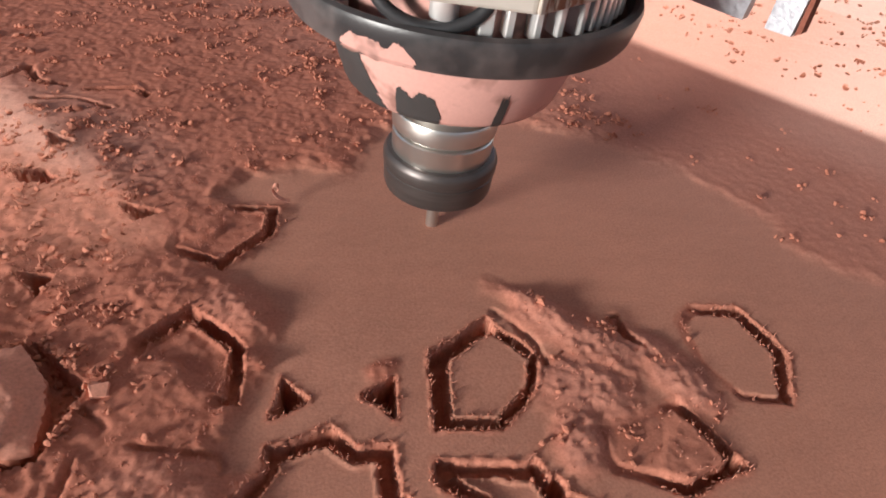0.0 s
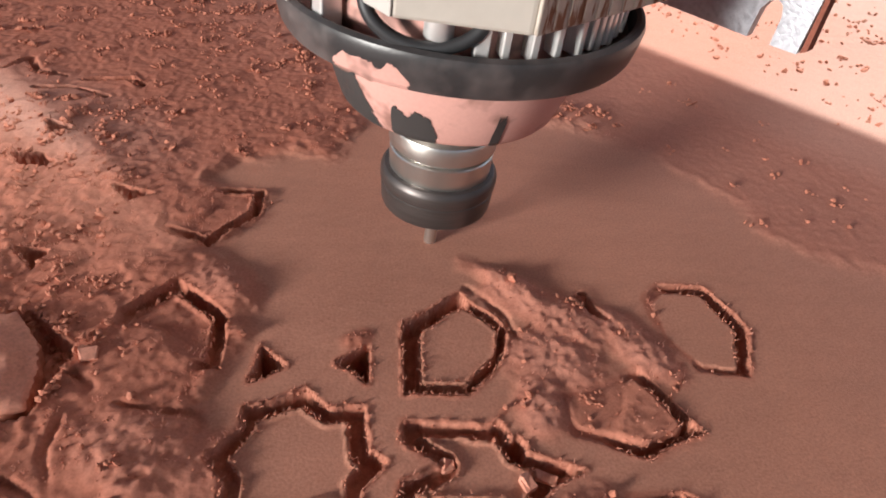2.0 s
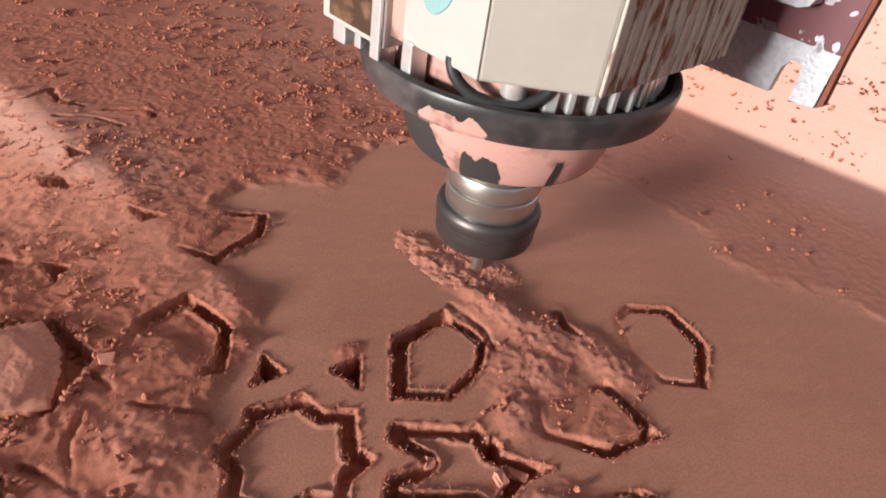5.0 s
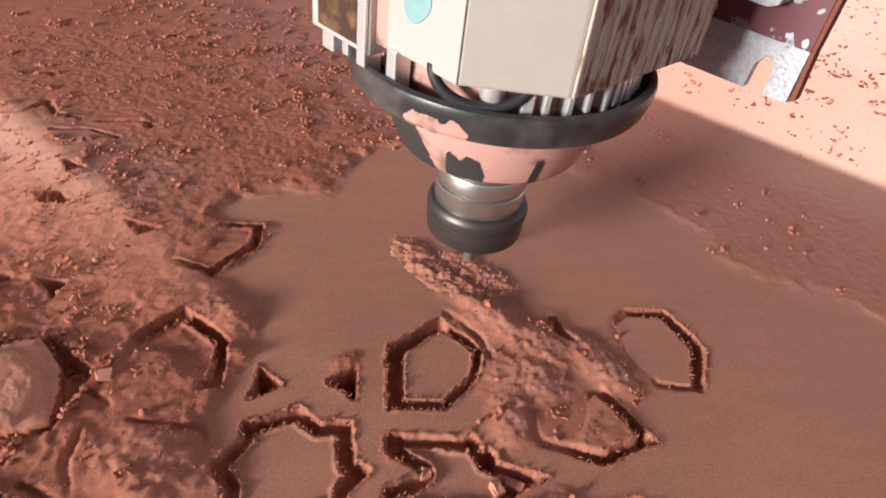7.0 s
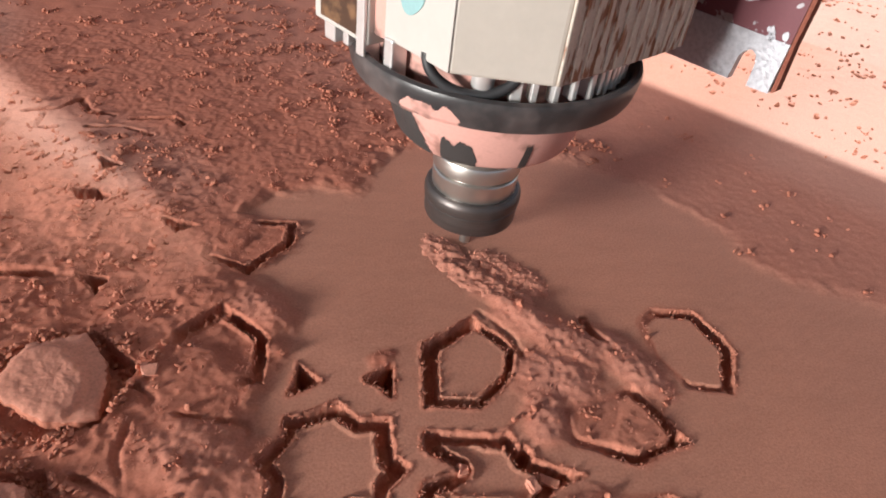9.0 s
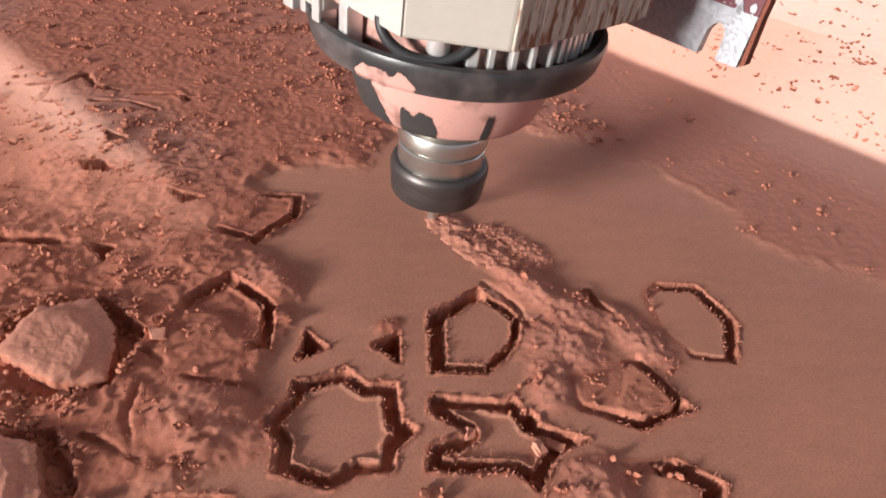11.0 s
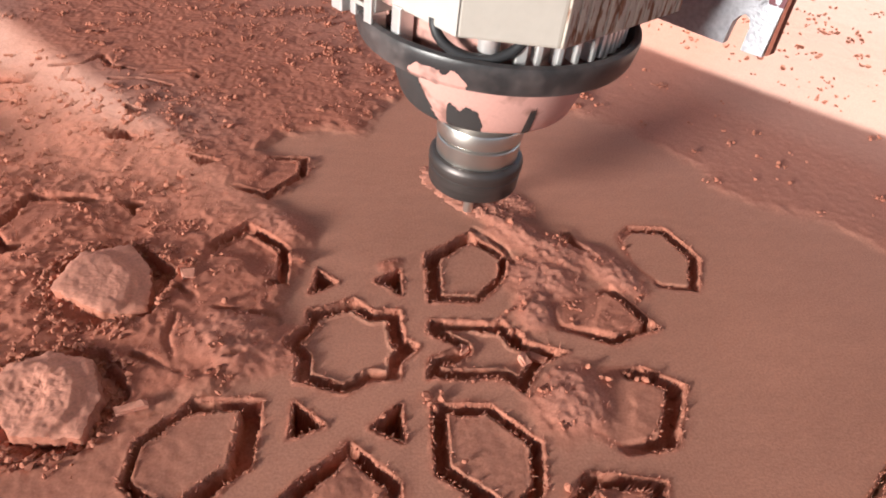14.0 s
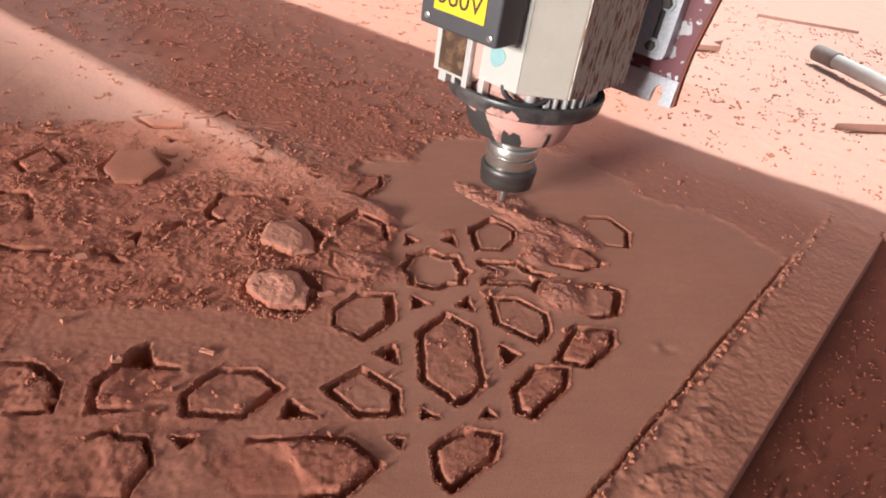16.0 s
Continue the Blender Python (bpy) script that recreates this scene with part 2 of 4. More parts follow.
def step(a, b, x):
    t = np.clip((x - a) / (b - a), 0, 1)
    return t * t * (3 - 2 * t)


def inside_distance(x, y, poly):
    """Distance to a plan outline, positive inside it."""
    d = np.full(x.shape, 9.0)
    inside = np.zeros(x.shape, bool)
    for (ax, ay), (bx, by) in zip(poly, poly[1:] + poly[:1]):
        ex, ey = bx - ax, by - ay
        t = np.clip(((x - ax) * ex + (y - ay) * ey) / (ex * ex + ey * ey + 1e-12), 0, 1)
        d = np.minimum(d, np.hypot(x - ax - t * ex, y - ay - t * ey))
        hit = (ay > y) != (by > y)
        inside ^= hit & (x < (bx - ax) * (y - ay) / (by - ay + 1e-12) + ax)
    return np.where(inside, d, -d)


STEP = 0.00095
X0, X1, Y0, Y1 = -0.44, 0.42, -0.34, 0.40
gx, gy = np.meshgrid(np.arange(X0, X1, STEP), np.arange(Y0, Y1, STEP), indexing="ij")
EDGE_M, CRACK_M = 0.241, 0.187
gm = gx * M.x + gy * M.y

swept = [(-0.097, 0.127), (-0.084, 0.146), (-0.059, 0.155), (-0.036, 0.152), (-0.029, 0.180), (-0.020, 0.202), (0.014, 0.220), (0.060, 0.218), (0.112, 0.204),
         (0.146, 0.181), (0.165, 0.158), (0.187, 0.134), (0.188, 0.105), (0.206, 0.090), (0.228, 0.083), (0.256, 0.074), (0.270, 0.045), (0.285, -0.004),
         (0.03, -0.25), (-0.33, -0.30), (-0.29, -0.085), (-0.20, -0.078), (-0.144, -0.081), (-0.109, -0.061), (-0.083, -0.051), (-0.069, -0.015),
         (-0.063, 0.005), (-0.057, 0.034), (-0.064, 0.054), (-0.077, 0.066), (-0.085, 0.078), (-0.066, 0.100), (-0.066, 0.120)]
wob = 0.018 * fbm(gx, gy, 0.026, 5, 11, 0.72)
sd = inside_distance(gx, gy, swept) + wob
loose = 1 - step(-0.008, 0.006, sd)
layer = 0.0026 * (1 - step(-0.016, 0.001, sd))
layer += 0.0015 * np.exp(-((sd + 0.004) / 0.005) ** 2) * (0.2 + 1.5 * value_noise(gx, gy, 0.007, 7))


def plan_n(x, y):
    return x * N.x + y * N.y


def plan_a(x, y):
    return x * A.x + y * A.y


def sun_paling(x, y):
    """Paler dust painted where sun falls; half as strong away from the cutting."""
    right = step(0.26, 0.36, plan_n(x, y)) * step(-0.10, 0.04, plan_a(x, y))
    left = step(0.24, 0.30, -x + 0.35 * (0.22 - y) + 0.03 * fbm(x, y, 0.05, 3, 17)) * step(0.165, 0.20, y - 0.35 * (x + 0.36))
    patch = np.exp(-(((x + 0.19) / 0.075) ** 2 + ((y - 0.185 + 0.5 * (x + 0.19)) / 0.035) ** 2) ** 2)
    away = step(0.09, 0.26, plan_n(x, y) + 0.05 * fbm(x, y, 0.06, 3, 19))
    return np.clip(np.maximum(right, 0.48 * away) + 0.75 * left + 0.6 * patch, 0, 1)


sun_pale = sun_paling(gx, gy)
layer = layer * (1 - 0.85 * step(-0.02, -0.07, gy) * step(-0.10, -0.15, gx)) * (1 - 0.6 * step(0.10, 0.15, gx))
left_wild = step(-0.10, -0.15, gx) * step(-0.10, -0.03, gy) * step(0.22, 0.15, gy) * (1 - sun_pale)


def ridged(x, y, cell, octaves, seed, gain=0.55):
    """Sharp broken crests instead of soft swells."""
    return 0.5 - 2.0 * np.abs(fbm(x, y, cell, octaves, seed, gain))


height = layer + 0.0007 * fbm(gx, gy, 0.11, 3, 21)
calm = (1 - 0.60 * sun_pale) * (1 - 0.50 * step(0.08, 0.14, gx))
clumped = np.clip(0.35 + 3.2 * fbm(gx, gy, 0.045, 4, 55), 0.12, 1.5)
height += calm * loose * (0.0019 * fbm(gx, gy, 0.030, 5, 31, 0.62) + 0.0013 * fbm(gx, gy, 0.0035, 3, 41, 0.75))
height += left_wild * (0.0042 * fbm(gx, gy, 0.036, 5, 51, 0.62) + clumped * (0.0020 * ridged(gx, gy, 0.010, 4, 53) + 0.0026 * fbm(gx, gy, 0.0036, 3, 52, 0.75)) - 0.001)
height += (1 - loose) * 0.00022 * fbm(gx * 0.7 + gy * 0.7, (gy - gx) * 3.0, 0.012, 3, 61)


fresh = np.zeros(gx.shape)


def window(x0, x1, y0, y1):
    """The part of the relief's grid over a stretch of the plan."""
    i0, i1 = max(0, int((x0 - X0) / STEP)), max(0, int((x1 - X0) / STEP) + 1)
    j0, j1 = max(0, int((y0 - Y0) / STEP)), max(0, int((y1 - Y0) / STEP) + 1)
    return slice(i0, i1), slice(j0, j1)


def heap(x, y, rx, ry, turn, tall, seed, new_dust=0.0):
    """A drift of loose dust on the swept board. new_dust: how freshly it was thrown there."""
    reach = 1.7 * max(rx, ry)
    sl = window(x - reach, x + reach, y - reach, y + reach)
    px, py = gx[sl], gy[sl]
    c, s = math.cos(radians(turn)), math.sin(radians(turn))
    u, v = (px - x) * c + (py - y) * s, -(px - x) * s + (py - y) * c
    r = np.hypot(u / rx, v / ry) + 0.9 * fbm(px, py, 0.020, 5, seed, 0.65)
    k = 1 - step(0.15, 1.05, r)
    height[sl] += tall * k * (0.85 + 0.7 * fbm(px, py, 0.014, 4, seed + 5, 0.6)) + 0.0020 * k * fbm(px, py, 0.0030, 3, seed + 8, 0.85)
    loose[sl] = np.maximum(loose[sl], 1 - step(0.55, 1.1, r))
    fresh[sl] = np.maximum(fresh[sl], new_dust * (1 - step(0.3, 1.0, r)))


owner = np.zeros(gx.shape, int)
PIECES = []


def cut(outline, width=0.0050, deep=0.0105, fill=0.35, island=-0.0004, rough=0.0, burr=0.0011, keep=True, name="cutout_piece", label="", shift=(0.0, 0.0), side=None):
    """A groove milled along the inside of an outline; width 0 clears it all. rough: dust lying on the piece inside."""
    global height, loose
    xs, ys = [p[0] for p in outline], [p[1] for p in outline]
    i0, i1 = (np.array([min(xs) - 0.012, max(xs) + 0.012]) - X0) / STEP
    j0, j1 = (np.array([min(ys) - 0.012, max(ys) + 0.012]) - Y0) / STEP
    sl = (slice(max(0, int(i0)), max(0, int(i1))), slice(max(0, int(j0)), max(0, int(j1))))
    x, y = gx[sl], gy[sl]
    if x.size == 0:
        return
    seed = 100 + 7 * len(PIECES)
    d = inside_distance(x + 0.0024 * fbm(x, y, 0.010, 3, seed), y + 0.0024 * fbm(x, y, 0.010, 3, seed + 3), outline)
    d = d + 0.0010 * fbm(x, y, 0.0025, 2, seed + 5)
    d_in = d
    if shift != (0.0, 0.0):
        d_in = inside_distance(x - shift[0] + 0.0024 * fbm(x, y, 0.010, 3, seed), y - shift[1] + 0.0024 * fbm(x, y, 0.010, 3, seed + 3), outline)
    d_in = d_in + 0.0016 * fbm(x, y, 0.016, 3, seed + 7) + 0.0010 * fbm(x, y, 0.0025, 2, seed + 6)
    wall = step(-0.0001, 0.0007, d)
    groove = wall if not width else wall * (1 - step(width - 0.0007, width + 0.0006, d_in))
    fillness = np.clip(0.5 + 2.2 * fbm(x, y, 0.022, 3, seed + 9), 0, 1)
    depth = deep * (1 - fill * 1.5 * fillness) + 0.0020 * fbm(x, y, 0.003, 2, seed + 11)
    h = height[sl]
    if side is not None:
        turn = np.arctan2(y - sum(ys) / len(ys), x - sum(xs) / len(xs)) - radians(side)
        openness = np.clip(0.42 + 0.75 * np.cos(turn) + 0.9 * fbm(x, y, 0.02, 3, seed + 15), 0.02, 1)
        depth = depth * openness - (1 - openness) * np.maximum(h, 0)
        burr = burr * openness
    spiky = 0.1 + 1.5 * np.clip(value_noise(x, y, 0.0016, seed + 13) - 0.3, 0, 1)
    h = h + burr * spiky * (np.exp(-((d + 0.0006) / 0.0006) ** 2) + (0.7 * np.exp(-((d_in - width - 0.0006) / 0.0006) ** 2) if width else 0))
    if width:
        core = step(width, width + 0.002, d_in) * (1 if side is None else np.clip(openness * 2.0, 0, 1))
        h = h * (1 - core) + core * (island + 0.35 * h * (1 - rough) + rough * (0.0018 + 0.0034 * fbm(x, y, 0.014, 5, seed + 17, 0.7)))
    h = h * (1 - groove) - depth * groove
    height[sl] = h
    red = np.maximum(groove, rough * step(0, width + 0.001, d_in) if width else 0)
    rim = np.exp(-((d + 0.0008) / 0.0012) ** 2)
    loose[sl] = np.clip(np.maximum(loose[sl], np.maximum(red, 0.8 * rim)), 0, 1)
    if width and keep:
        PIECES.append((name, label))
        owner[sl][d_in > width * 0.6] = len(PIECES)


# dust thrown out between the cut shapes
heap(0.060, 0.046, 0.036, 0.016, -38, 0.0030, 201, 0.85)
heap(0.062, 0.018, 0.028, 0.022, -40, 0.0030, 211, 0.85)
heap(0.088, 0.040, 0.030, 0.014, -32, 0.0022, 203, 0.85)
heap(0.100, 0.022, 0.024, 0.011, -32, 0.0018, 205, 0.85)
heap(0.049, -0.004, 0.013, 0.018, -10, 0.0024, 213, 0.85)
heap(0.058, -0.056, 0.022, 0.024, -50, 0.0034, 221, 0.85)
heap(0.046, 0.062, 0.030, 0.010, -40, 0.0024, 226, 0.85)
heap(-0.074, 0.056, 0.022, 0.014, -35, 0.0026, 231, 0.5)
heap(-0.100, 0.060, 0.022, 0.016, 10, 0.0022, 233)
heap(-0.018, 0.026, 0.010, 0.006, 35, 0.0012, 241)
heap(-0.085, -0.028, 0.030, 0.020, -5, 0.0026, 251, 0.5)
heap(-0.125, -0.020, 0.020, 0.012, 15, 0.0016, 253)
heap(0.06, -0.11, 0.02, 0.014, 20, 0.0030, 261)

# the cut pattern
cut([(0.0, 0.036), (0.0247, 0.0548), (0.0433, 0.0362), (0.0404, 0.0195), (0.0251, 0.0016), (0.0, 0.0016)], fill=0.2, width=0.0052, shift=(0.0018, -0.0002))
cut([(-0.109, 0.102), (-0.0935, 0.1207), (-0.0664, 0.1216), (-0.0666, 0.101), (-0.085, 0.0768), (-0.110, 0.0865)], deep=0.010, rough=0.6, side=-20, width=0.0045)
cut([(-0.109, 0.0363), (-0.0919, 0.0546), (-0.0678, 0.0352), (-0.0667, 0.0089), (-0.0927, 0.0034), (-0.1097, 0.0222)], side=50, fill=0.3, rough=0.9, island=-0.001)
cut([(-0.0645, -0.0267), (-0.0554, -0.0144), (-0.0562, -0.0055), (-0.0473, -0.0042), (-0.0353, 0.0023), (-0.0257, -0.0061), (-0.0131, -0.0052),
     (-0.0121, -0.0233), (-0.0051, -0.0263), (-0.0132, -0.0359), (-0.0139, -0.0456), (-0.0266, -0.0462), (-0.0372, -0.0532), (-0.0567, -0.0466), (-0.0572, -0.0345)],
    width=0.0052, deep=0.0075, island=-0.0012, label="star-shaped fibreboard cutout still lying in its groove")
cut([(-0.0006, -0.0109), (0.0313, -0.0121), (0.034, -0.0091), (0.0396, -0.0215), (0.0622, -0.0288), (0.0496, -0.0351), (0.0387, -0.0517),
     (0.0308, -0.044), (-0.0019, -0.045), (-0.0011, -0.0344), (0.0131, -0.0275), (-0.0004, -0.0191)], width=0.0052, deep=0.0078, island=-0.0014)
cut([(0.0942, 0.0156), (0.1104, -0.0131), (0.0853, -0.024), (0.0596, -0.0142), (0.056, 0.004)], width=0.0045, deep=0.010, fill=0.3, rough=0.75, island=0.0002, side=-40)
cut([(0.1087, 0.0566), (0.1181, 0.0666), (0.1405, 0.0666), (0.1514, 0.0407), (0.1403, 0.0134), (0.1206, 0.0162), (0.1093, 0.035)], width=0.0046, deep=0.0085, island=0.0, fill=0.25, shift=(-0.0010, -0.0012), side=18)
cut([(0.0754, -0.039), (0.095, -0.0375), (0.111, -0.0477), (0.0981, -0.0777), (0.0754, -0.0816), (0.056, -0.0669)], width=0.0052, rough=0.45, fill=0.2, shift=(-0.0026, 0.0), side=-10)
cut([(-0.0966, -0.0572), (-0.0687, -0.056), (-0.0693, -0.0863), (-0.0924, -0.1092), (-0.1119, -0.0933), (-0.1124, -0.0751)], fill=0.15, rough=0.15, shift=(-0.0028, -0.0004))
cut([(-0.0014, -0.0574), (0.0236, -0.0583), (0.041, -0.0764), (0.0387, -0.0966), (0.0255, -0.1111), (-0.0015, -0.0887)], fill=0.1, rough=0.35, island=-0.001, shift=(0.0006, 0.0008))
cut([(-0.0575, -0.098), (-0.0344, -0.0755), (-0.015, -0.0926), (-0.0181, -0.1491), (-0.039, -0.1649), (-0.0597, -0.1432)], rough=0.6, island=-0.001)
cut([(0.0299, -0.1257), (0.0555, -0.0901), (0.0868, -0.0926), (0.0817, -0.1099), (0.055, -0.1335)], rough=0.8, fill=0.2)
cut([(-0.0036, -0.1507), (0.0152, -0.1299), (0.0409, -0.1309), (0.0351, -0.1495), (0.0055, -0.1748), (-0.0056, -0.1702)], rough=0.8, fill=0.2)
cut([(-0.1194, -0.1489), (-0.0943, -0.1301), (-0.0714, -0.1501), (-0.0731, -0.1712), (-0.0989, -0.1724)], rough=0.2, fill=0.15, shift=(-0.0005, 0.0006))
cut([(-0.1969, -0.1543), (-0.1792, -0.1321), (-0.1565, -0.1321), (-0.1397, -0.1496), (-0.1604, -0.1717), (-0.1941, -0.1699)], width=0.0044, rough=0.5, fill=0.3)
cut([(-0.1779, -0.2006), (-0.1562, -0.1835), (-0.1038, -0.1847), (-0.0835, -0.2048), (-0.1059, -0.2243), (-0.1562, -0.2222)], width=0.0042, rough=1.0, fill=0.35, island=0.001, side=30)
cut([(-0.0594, -0.1932), (-0.0379, -0.179), (-0.0165, -0.1856), (-0.022, -0.2019), (-0.0512, -0.2233), (-0.0595, -0.2144)], rough=0.8, fill=0.3)
cut([(-0.256, -0.201), (-0.249, -0.187), (-0.230, -0.179), (-0.224, -0.176), (-0.220, -0.183), (-0.207, -0.183), (-0.199, -0.201), (-0.206, -0.212), (-0.207, -0.221), (-0.245, -0.219)], width=0.0034, rough=0.9, fill=0.4, side=20)
cut([(-0.3079, -0.129), (-0.2803, -0.1258), (-0.2583, -0.1445), (-0.2568, -0.1669), (-0.2916, -0.1701)], rough=0.9, fill=0.4, side=30)
cut([(-0.2411, -0.1691), (-0.2452, -0.1445), (-0.2335, -0.1265), (-0.2057, -0.1335), (-0.2053, -0.1658)], rough=1.0, fill=0.45, side=200)
cut([(-0.2143, 0.0383), (-0.206, 0.0716), (-0.1722, 0.073), (-0.1618, 0.0462), (-0.1735, 0.0279), (-0.2031, 0.0257)], rough=0.8, fill=0.25, island=0.001, side=150, width=0.0064)
cut([(-0.307, 0.2115), (-0.284, 0.2285), (-0.2545, 0.2215), (-0.2515, 0.193), (-0.2855, 0.1895)], width=0.0036, deep=0.010, rough=0.0, island=0.0030, fill=0.25, burr=0.0003, side=250)
cut([(-0.3767, 0.1079), (-0.3604, 0.137), (-0.3329, 0.1134), (-0.3393, 0.0922), (-0.361, 0.0877)], width=0.005, rough=0.8, fill=0.5, island=0.002)
for corners in (
    [(-0.1365, 0.1165), (-0.1175, 0.1125), (-0.127, 0.106)],
    [(-0.188, 0.1735), (-0.173, 0.166), (-0.180, 0.160)],
    [(-0.188, 0.1365), (-0.178, 0.1390), (-0.169, 0.1325), (-0.180, 0.1280)],
    [(-0.268, 0.1385), (-0.251, 0.1345), (-0.259, 0.1300)],
    [(-0.271, 0.1745), (-0.255, 0.1685), (-0.262, 0.1605)],
    [(-0.1602, 0.0692), (-0.1477, 0.0684), (-0.1486, 0.0571)],
    [(-0.0535, 0.0221), (-0.0431, 0.0126), (-0.0557, 0.004)],
    [(-0.0125, 0.0242), (-0.0126, 0.0054), (-0.0259, 0.0151)],
    [(-0.0576, -0.0569), (-0.0439, -0.0689), (-0.0573, -0.0738)],
    [(-0.0269, -0.0692), (-0.0138, -0.058), (-0.0138, -0.0762)],
    [(-0.0875, -0.1184), (-0.0716, -0.1092), (-0.0711, -0.13)],
    [(-0.0025, -0.1096), (0.011, -0.1188), (-0.0035, -0.132)],
):
    mx, my = sum(p[0] for p in corners) / len(corners), sum(p[1] for p in corners) / len(corners)
    grow = 1.15 if mx < -0.1 and my > 0.05 else 1.0
    cut([(mx + grow * (x - mx), my + grow * (y - my)) for x, y in corners], width=0, deep=0.0165, fill=0.12)
for corners in (
    [(-0.0609, -0.1646), (-0.051, -0.1733), (-0.062, -0.1744)],
    [(-0.0276, -0.1737), (-0.0214, -0.166), (-0.0168, -0.1739)],
    [(-0.0831, -0.1852), (-0.0725, -0.1867), (-0.0751, -0.1947)],
    [(-0.1417, -0.1717), (-0.1364, -0.1575), (-0.1193, -0.1712)],
    [(-0.1967, -0.1833), (-0.1807, -0.1829), (-0.1884, -0.1919)],
    [(-0.2757, -0.0223), (-0.2576, -0.0282), (-0.2657, -0.0183)],
    [(-0.2604, 0.0102), (-0.2522, 0.0139), (-0.2525, -0.0103)],
    [(-0.238, -0.130), (-0.231, -0.116), (-0.222, -0.111), (-0.215, -0.131), (-0.229, -0.134)],
    [(0.036, -0.0185), (0.0405, -0.016), (0.0435, -0.020), (0.0415, -0.026), (0.037, -0.025)],
):
    cut(corners, width=0, deep=0.0130, fill=0.2)


def hexagon(x, y, r, turn=0.0, sides=6):
    return [(x + r * math.cos(radians(turn + 360 / sides * k)), y + r * math.sin(radians(turn + 360 / sides * k))) for k in range(sides)]


BLOCKS = ((-0.1465, 0.006, 0.0220, 20.0), (-0.1490, -0.057, 0.0215, 5.0))
for bx, by, br, bt in BLOCKS:
    cut(hexagon(bx + 0.002, by - 0.001, br + 0.0070, bt), width=0, deep=0.007, fill=0.5, burr=0.0014, side=5)
cut(hexagon(-0.282, 0.112, 0.030, 15.0), width=0, deep=0.005, fill=0.5)


def crease(points, width, deep, seed):
    """A narrow crack left open in the dust."""
    xs, ys = [p[0] for p in points], [p[1] for p in points]
    sl = window(min(xs) - 0.02, max(xs) + 0.02, min(ys) - 0.02, max(ys) + 0.02)
    px, py = gx[sl], gy[sl]
    d = np.full(px.shape, 9.0)
    for (ax, ay), (bx, by) in zip(points, points[1:]):
        t = np.clip(((px - ax) * (bx - ax) + (py - ay) * (by - ay)) / ((bx - ax) ** 2 + (by - ay) ** 2), 0, 1)
        d = np.minimum(d, np.hypot(px - ax - t * (bx - ax), py - ay - t * (by - ay)))
    d = d + 0.0035 * fbm(px, py, 0.012, 4, seed, 0.6)
    gape = np.clip(0.45 + 2.5 * fbm(px, py, 0.02, 3, seed + 4), 0, 1)
    height[sl] += 0.0003 * gape * np.exp(-((d - 1.6 * width) / width) ** 2) - deep * gape * (1 - step(width * 0.4, width, d))


crease([(-0.116, 0.006), (-0.104, -0.004), (-0.093, -0.0085), (-0.070, -0.011), (-0.067, -0.018)], 0.0022, 0.0050, 601)
crease([(-0.1116, -0.0014), (-0.1134, -0.0256), (-0.1044, -0.0437)], 0.0016, 0.0025, 611)
crease([(-0.0808, -0.0345), (-0.1044, -0.0437), (-0.125, -0.035)], 0.0016, 0.0025, 621)
crease([(0.028, 0.0585), (0.036, 0.051), (0.043, 0.041), (0.0455, 0.032)], 0.0026, 0.0055, 631)
crease([(0.0795, 0.057), (0.082, 0.047), (0.088, 0.037)], 0.0028, 0.0065, 641)
crease([(-0.222, -0.112), (-0.2165, -0.131), (-0.201, -0.1335)], 0.0030, 0.0120, 651)
crease([(-0.263, 0.010), (-0.241, 0.003), (-0.229, 0.023), (-0.221, 0.025)], 0.0036, 0.0150, 661)
crease([(-0.259, 0.009), (-0.253, -0.009)], 0.0036, 0.0140, 665)
crease([(-0.277, -0.019), (-0.257, -0.029)], 0.0036, 0.0140, 667)
crease([(-0.381, 0.169), (-0.357, 0.166), (-0.343, 0.176)], 0.0034, 0.0100, 671)
crease([(-0.36, -0.01), (-0.33, -0.018), (-0.30, -0.02)], 0.0042, 0.0140, 681)
crease([(-0.345, 0.075), (-0.325, 0.088), (-0.305, 0.084)], 0.0040, 0.0120, 711)
crease([(-0.366, 0.057), (-0.349, 0.058), (-0.339, 0.042), (-0.334, 0.022)], 0.0040, 0.0130, 721)
crease([(-0.232, -0.066), (-0.226, -0.055), (-0.219, -0.048)], 0.0050, 0.0060, 731)
crease([(-0.248, 0.220), (-0.230, 0.226), (-0.221, 0.241), (-0.212, 0.225), (-0.195, 0.2215)], 0.0020, 0.0130, 751)
crease([(-0.236, 0.219), (-0.235, 0.201), (-0.223, 0.202)], 0.0016, 0.0090, 755)
crease([(-0.183, 0.219), (-0.160, 0.2235), (-0.145, 0.213), (-0.135, 0.203)], 0.0020, 0.0130, 761)
crease([(-0.205, 0.205), (-0.185, 0.209), (-0.165, 0.200)], 0.0015, 0.0080, 765)

# the cut-off strip along the board's edge
crack = np.exp(-((gm - CRACK_M + 0.004 * fbm(gx, gy, 0.05, 3, 301)) / 0.0011) ** 2)
strip = step(CRACK_M, CRACK_M + 0.002, gm)
fade_crack = step(0.02, -0.02, gx * N.x + gy * N.y - 0.20)
height = height - 0.008 * crack * fade_crack
height = height + strip * (0.0010 + 0.0008 * fbm(gx, gy, 0.05, 5, 311, 0.5) + 0.0006 * fbm(gx, gy, 0.004, 3, 312, 0.75))
height = height + 0.0016 * np.exp(-((gm - CRACK_M - 0.004) / 0.003) ** 2) * np.clip(value_noise(gx, gy, 0.006, 315) - 0.4, 0, 1) * 2.5
loose = np.maximum(loose * (1 - 0.6 * strip), strip * 0.35)
